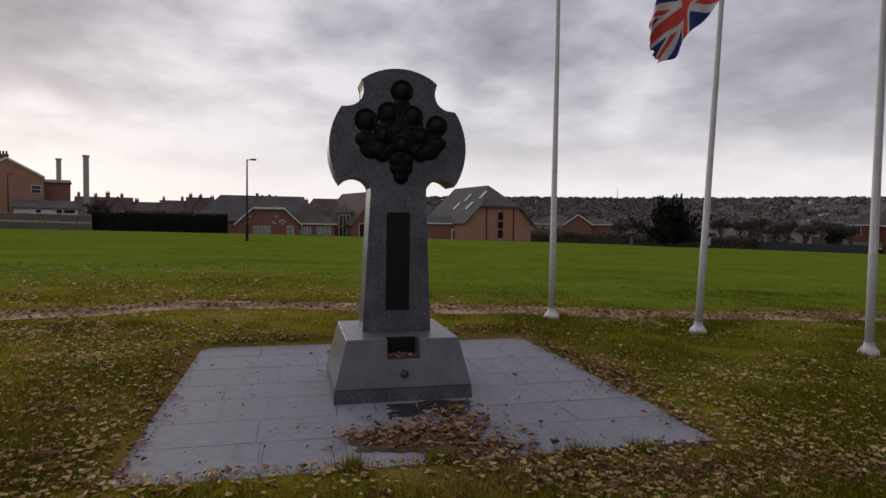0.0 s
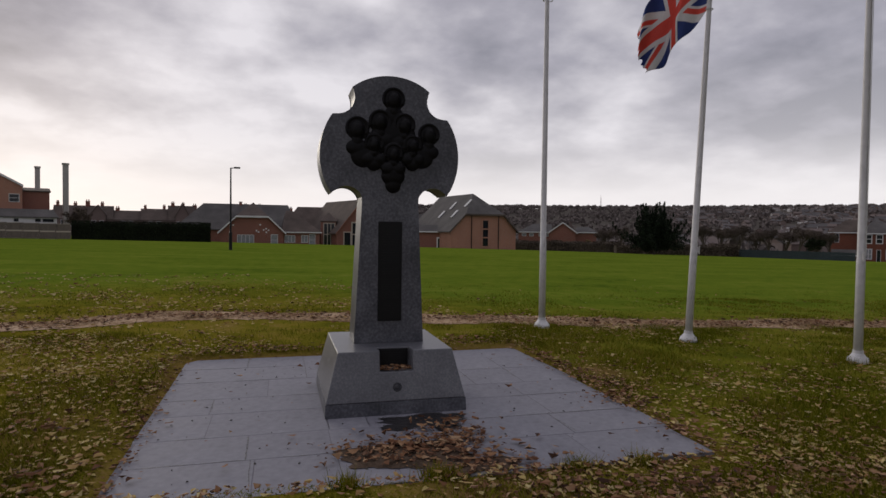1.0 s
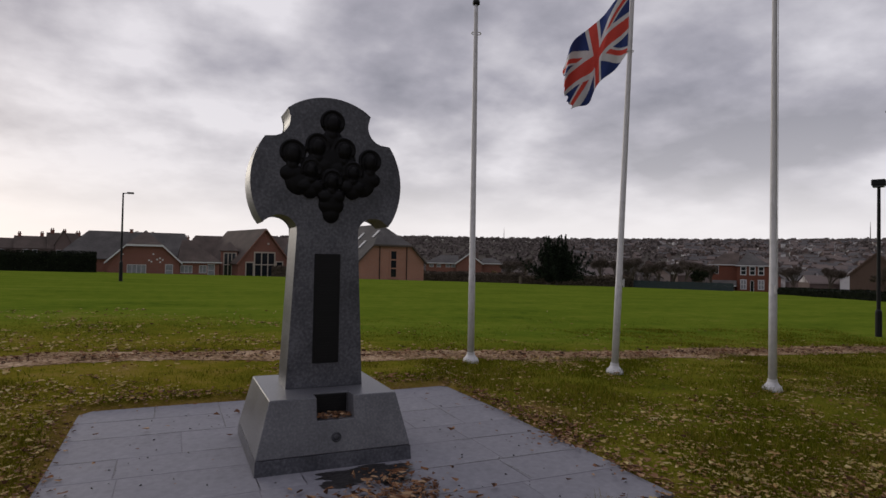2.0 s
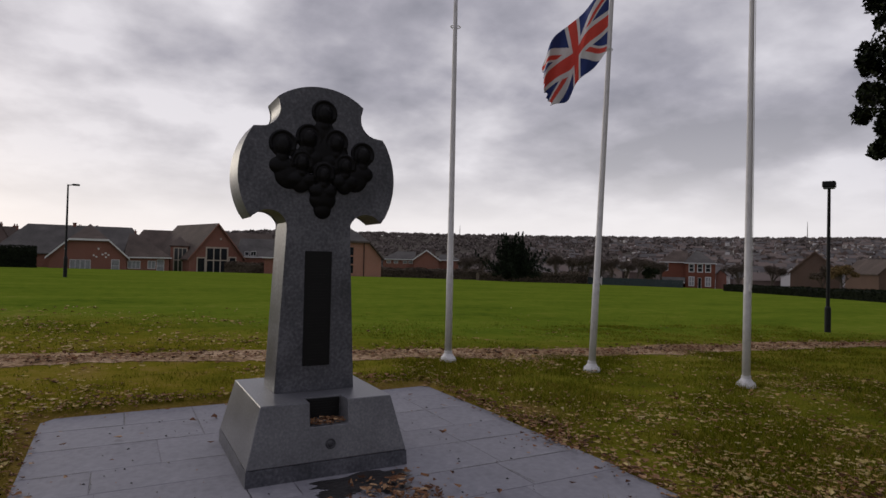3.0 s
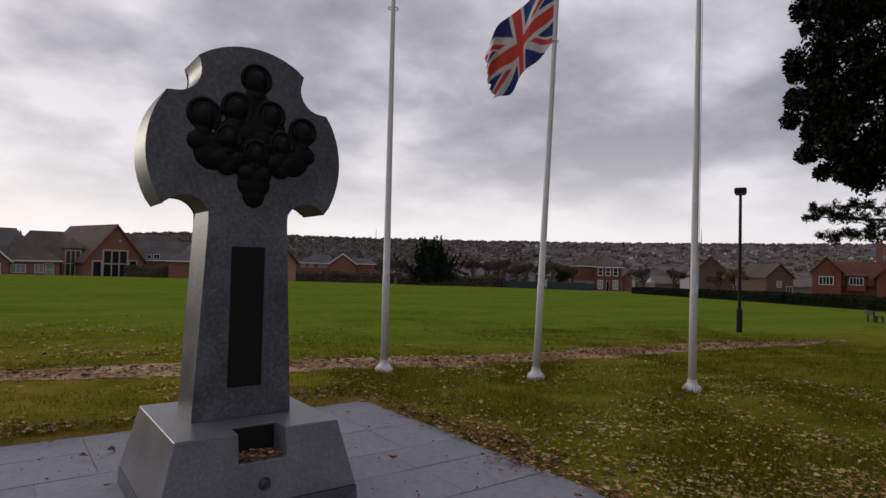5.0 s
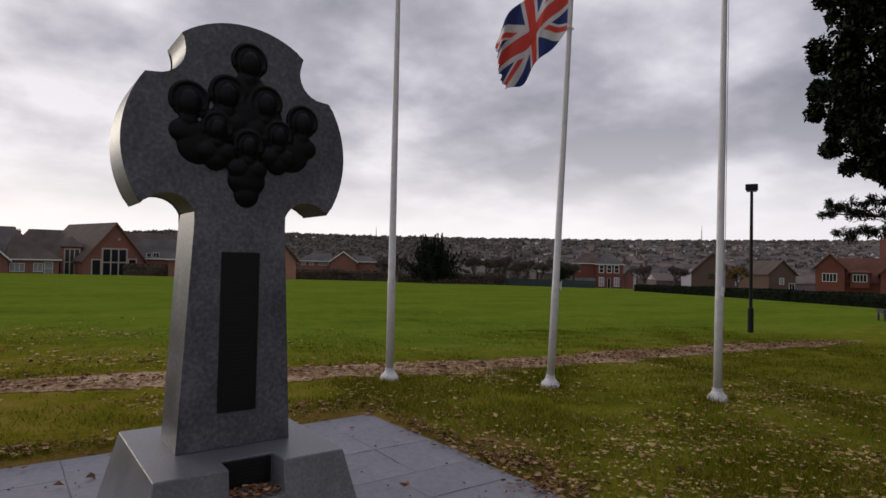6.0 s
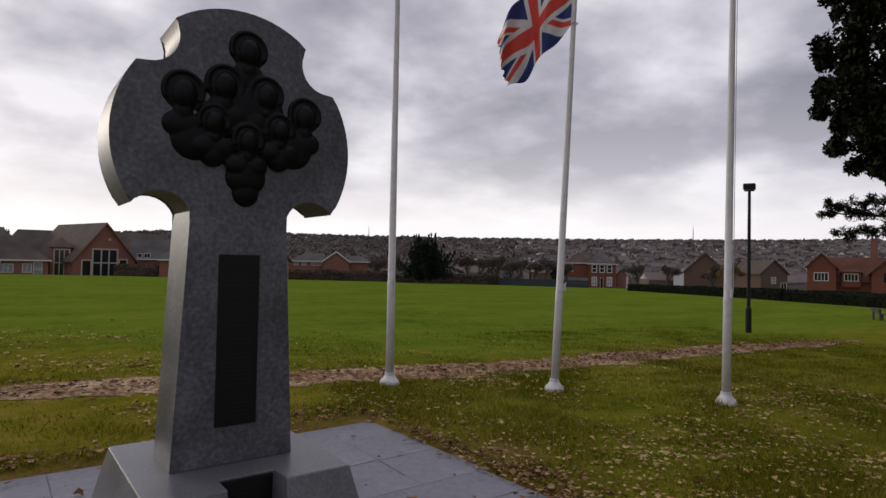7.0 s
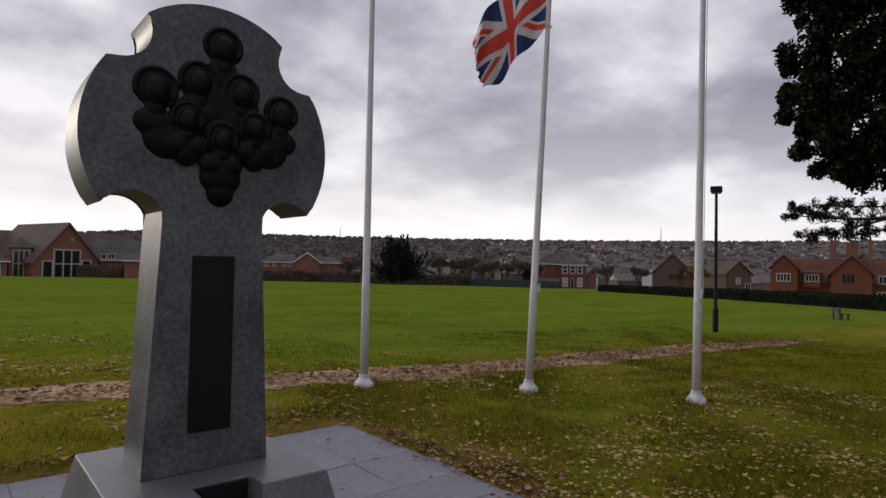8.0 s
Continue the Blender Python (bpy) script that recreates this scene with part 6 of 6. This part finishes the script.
def build_leaves():
    r = np.random.default_rng(101)

    def scatter(x, y, z, size):
        """Fallen leaves: pointed ovals with a fold along the middle, in two halves."""
        n = len(x)
        a, tilt = r.uniform(0, 2 * math.pi, n), r.normal(0, 0.42, (n, 2))
        s = size * (0.35 + 1.25 * r.random(n) ** 1.7)
        w = s * r.uniform(0.45, 0.75, n)
        curl = s * r.uniform(0.02, 0.38, n)
        ca, sa = np.cos(a), np.sin(a)

        def at(u, v, lift):
            px, py = u * ca - v * sa, u * sa + v * ca
            return np.stack([x + px, y + py, z + 0.006 + lift + np.abs(px * tilt[:, 0] + py * tilt[:, 1])], 1)

        tip, tail = at(s, 0 * s, curl * 0.3), at(-s, 0 * s, curl * 0.15)
        q = r.uniform(0.35, 1.15, (4, n))
        bend = curl * r.uniform(-0.2, 1.3, (2, n))
        l1, l2 = at(r.uniform(0.0, 0.6, n) * s, w * q[0], bend[0]), at(r.uniform(-0.7, -0.1, n) * s, w * q[1], bend[0])
        r1, r2 = at(r.uniform(0.0, 0.6, n) * s, -w * q[2], bend[1]), at(r.uniform(-0.7, -0.1, n) * s, -w * q[3], bend[1])
        return np.concatenate([np.stack([tail, tip, l1, l2], 1), np.stack([tip, tail, r2, r1], 1)], 1).reshape(-1, 3)

    def on_grass(n, x0, x1, y0, y1, keep, size):
        x, y = r.uniform(x0, x1, n), r.uniform(y0, y1, n)
        k = keep(x, y)
        x, y = x[k], y[k]
        return scatter(x, y, ground_z(x, y) + r.uniform(-0.004, 0.022, len(x)), size)

    out = slab_edge

    def lawn(x, y):
        e = out(x, y)
        dens = 0.20 + 0.34 * wander(x, y, 1.7, 11) + 0.15 * wander(x, y, 4.5, 19) + 0.7 * np.exp(-np.maximum(e, 0) / 0.16)
        dens += 0.35 * ((x < -1.5) & (y < 8)) + 0.25 * ((x > 2.2) & (y < 6))
        dens *= np.where(y > path_y(x) + 0.5, np.clip(1.4 - (y - path_y(x)) * 0.18, 0.15, 1) * np.where(x < 2, 2.2, 0.3), 1)
        dens *= np.where((x > 4.5) & (y > 5.5), 0.45, 1)
        clump = wander(x, y, 3.4, 15)
        dens += 1.8 * np.clip(clump - 0.20, 0, 1) * ((x > 0.2) & (y < 4.6) | (x < -1.8))
        dens += 0.9 * np.clip(0.3 + wander(x, y, 2.6, 31), 0, 1) * ((x > 0.4) & (y < 3.3))
        dens += 0.45 * np.clip(0.6 + wander(x, y, 3.1, 37), 0, 1) * ((x <= 0.4) & (y < 3.3))
        return (e > 0.0) & (r.random(len(x)) < dens)

    grass = [on_grass(64000, -6.5, 8.5, 1.2, 8.5, lawn, 0.023), on_grass(7000, 0.2, 5.5, 1.2, 3.6, lawn, 0.020), on_grass(26000, -14, 14, 7.5, 19, lawn, 0.036), on_grass(30000, -6.5, 8.5, -3.0, 1.2, lambda x, y: lawn(x, y) & (r.random(len(x)) < (y + 3.0) / 4.2), 0.023)]
    tagged(from_arrays("fallen_leaves", np.concatenate(grass), 4, LEAF_LITTER), "brown and yellow fallen leaves on the grass", "leaves", kind="stuff")
    xs = r.uniform(-13, 17.2, 9000)
    ys = path_y(xs) + r.normal(0, 0.27, len(xs))
    path = scatter(xs, ys, ground_z(xs, ys) + 0.014, 0.030)
    tagged(from_arrays("path_leaves", path, 4, LEAF_BROWN), "brown leaves trodden into the path", "leaves", kind="stuff")
    # the drift on the slabs and single ones blown about
    n = 900
    x = np.concatenate([r.normal(-0.12, 0.26, n // 2), r.normal(0.32, 0.13, n // 3), r.normal(0.36, 0.22, n // 4), r.uniform(-1.9, 1.9, 90)])
    y = np.concatenate([r.normal(3.80, 0.13, n // 2), r.normal(3.95, 0.20, n // 3), r.normal(3.40, 0.13, n // 4), r.uniform(3.35, 7.0, 90)])
    k = ~((np.abs(x) < 0.60) & (np.abs(y - 5.14) < 0.62))
    x, y = x[k], y[k]
    drift = scatter(x, y, np.where(slab_edge(x, y) < 0, 0.004, ground_z(x, y)) + r.uniform(0, 0.018, len(x)), 0.026)
    # along the slabs' edges
    piles = []
    for px, py, sx, sy, n in ((2.05, 6.1, 0.07, 0.25, 90), (2.12, 5.35, 0.10, 0.22, 150), (1.98, 4.55, 0.14, 0.12, 120), (2.2, 4.9, 0.12, 0.2, 110), (2.0, 3.7, 0.10, 0.2, 70), (1.3, 2.85, 0.28, 0.12, 260), (2.1, 2.75, 0.35, 0.16, 330), (2.9, 2.6, 0.3, 0.2, 260),
                              (0.55, 2.9, 0.2, 0.12, 140), (-2.5, 4.6, 0.14, 0.12, 60), (-2.3, 3.6, 0.2, 0.15, 90), (-2.75, 3.1, 0.2, 0.15, 90), (-1.2, 7.25, 0.5, 0.08, 120), (1.2, 7.3, 0.5, 0.10, 150)):
        qx, qy = r.normal(px, sx, n), r.normal(py, sy, n)
        piles.append(scatter(qx, qy, np.where(slab_edge(qx, qy) < 0, 0.0, ground_z(qx, qy)) + r.uniform(0.002, 0.03, n), 0.025))
    drift = np.concatenate([drift] + piles)
    t = r.uniform(0, 1, 1700)
    side = r.integers(0, 4, 1700)
    off = r.normal(0.04, 0.06, 1700)
    x = np.where(side == 0, -1.84 - 0.19 * t - off + 0.04, np.where(side == 1, 2.0 + off, -2 + 4 * t))
    y = np.where(side < 2, 3.33 + 3.7 * t, np.where(side == 2, 7.05 + off, 3.27 - off))
    rim = scatter(x, y, np.maximum(ground_z(x, y), -0.004) + 0.006, 0.019)
    tagged(from_arrays("leaf_drift", np.concatenate([drift, rim]), 4, LEAF_BROWN), "drift of brown leaves on and round the slabs", "leaves", kind="stuff")
    x, y = r.uniform(-0.128, 0.128, 260), 4.61 + 0.18 * r.random(260) ** 0.7
    tagged(from_arrays("niche_leaves", scatter(x, y, 0.334 + 0.012 * r.random(260), 0.013), 4, LEAF_BROWN), "reddish leaves lying in the plinth's niche", "leaves", kind="stuff")


build_leaves()


def build_debris():
    """Dark crumbs, droppings and bits of twig lying on the slabs."""
    r = np.random.default_rng(77)
    bm = bmesh.new()
    for k in range(130):
        x, y = r.uniform(-1.75, 1.85), r.uniform(3.45, 6.9)
        if abs(x) < 0.64 and abs(y - 5.14) < 0.64:
            continue
        s = r.uniform(0.004, 0.013)
        m = pose(x, y, 0.0025, r.uniform(-12, 12), r.uniform(-12, 12), r.uniform(0, 180))
        q = [m @ Vector(v) for v in ((-s, 0, 0), (0, -s * 0.6, 0), (s * 1.2, 0, 0.001), (0, s * 0.6, 0), (0, 0, s * 0.7))]
        vs = [bm.verts.new(v) for v in q]
        for a, b in ((0, 1), (1, 2), (2, 3), (3, 0)):
            bm.faces.new((vs[a], vs[b], vs[4]))
    tagged(finish("debris", bm, WET), "small dark crumbs and twigs scattered on the slabs", "dirt", kind="stuff")


build_debris()
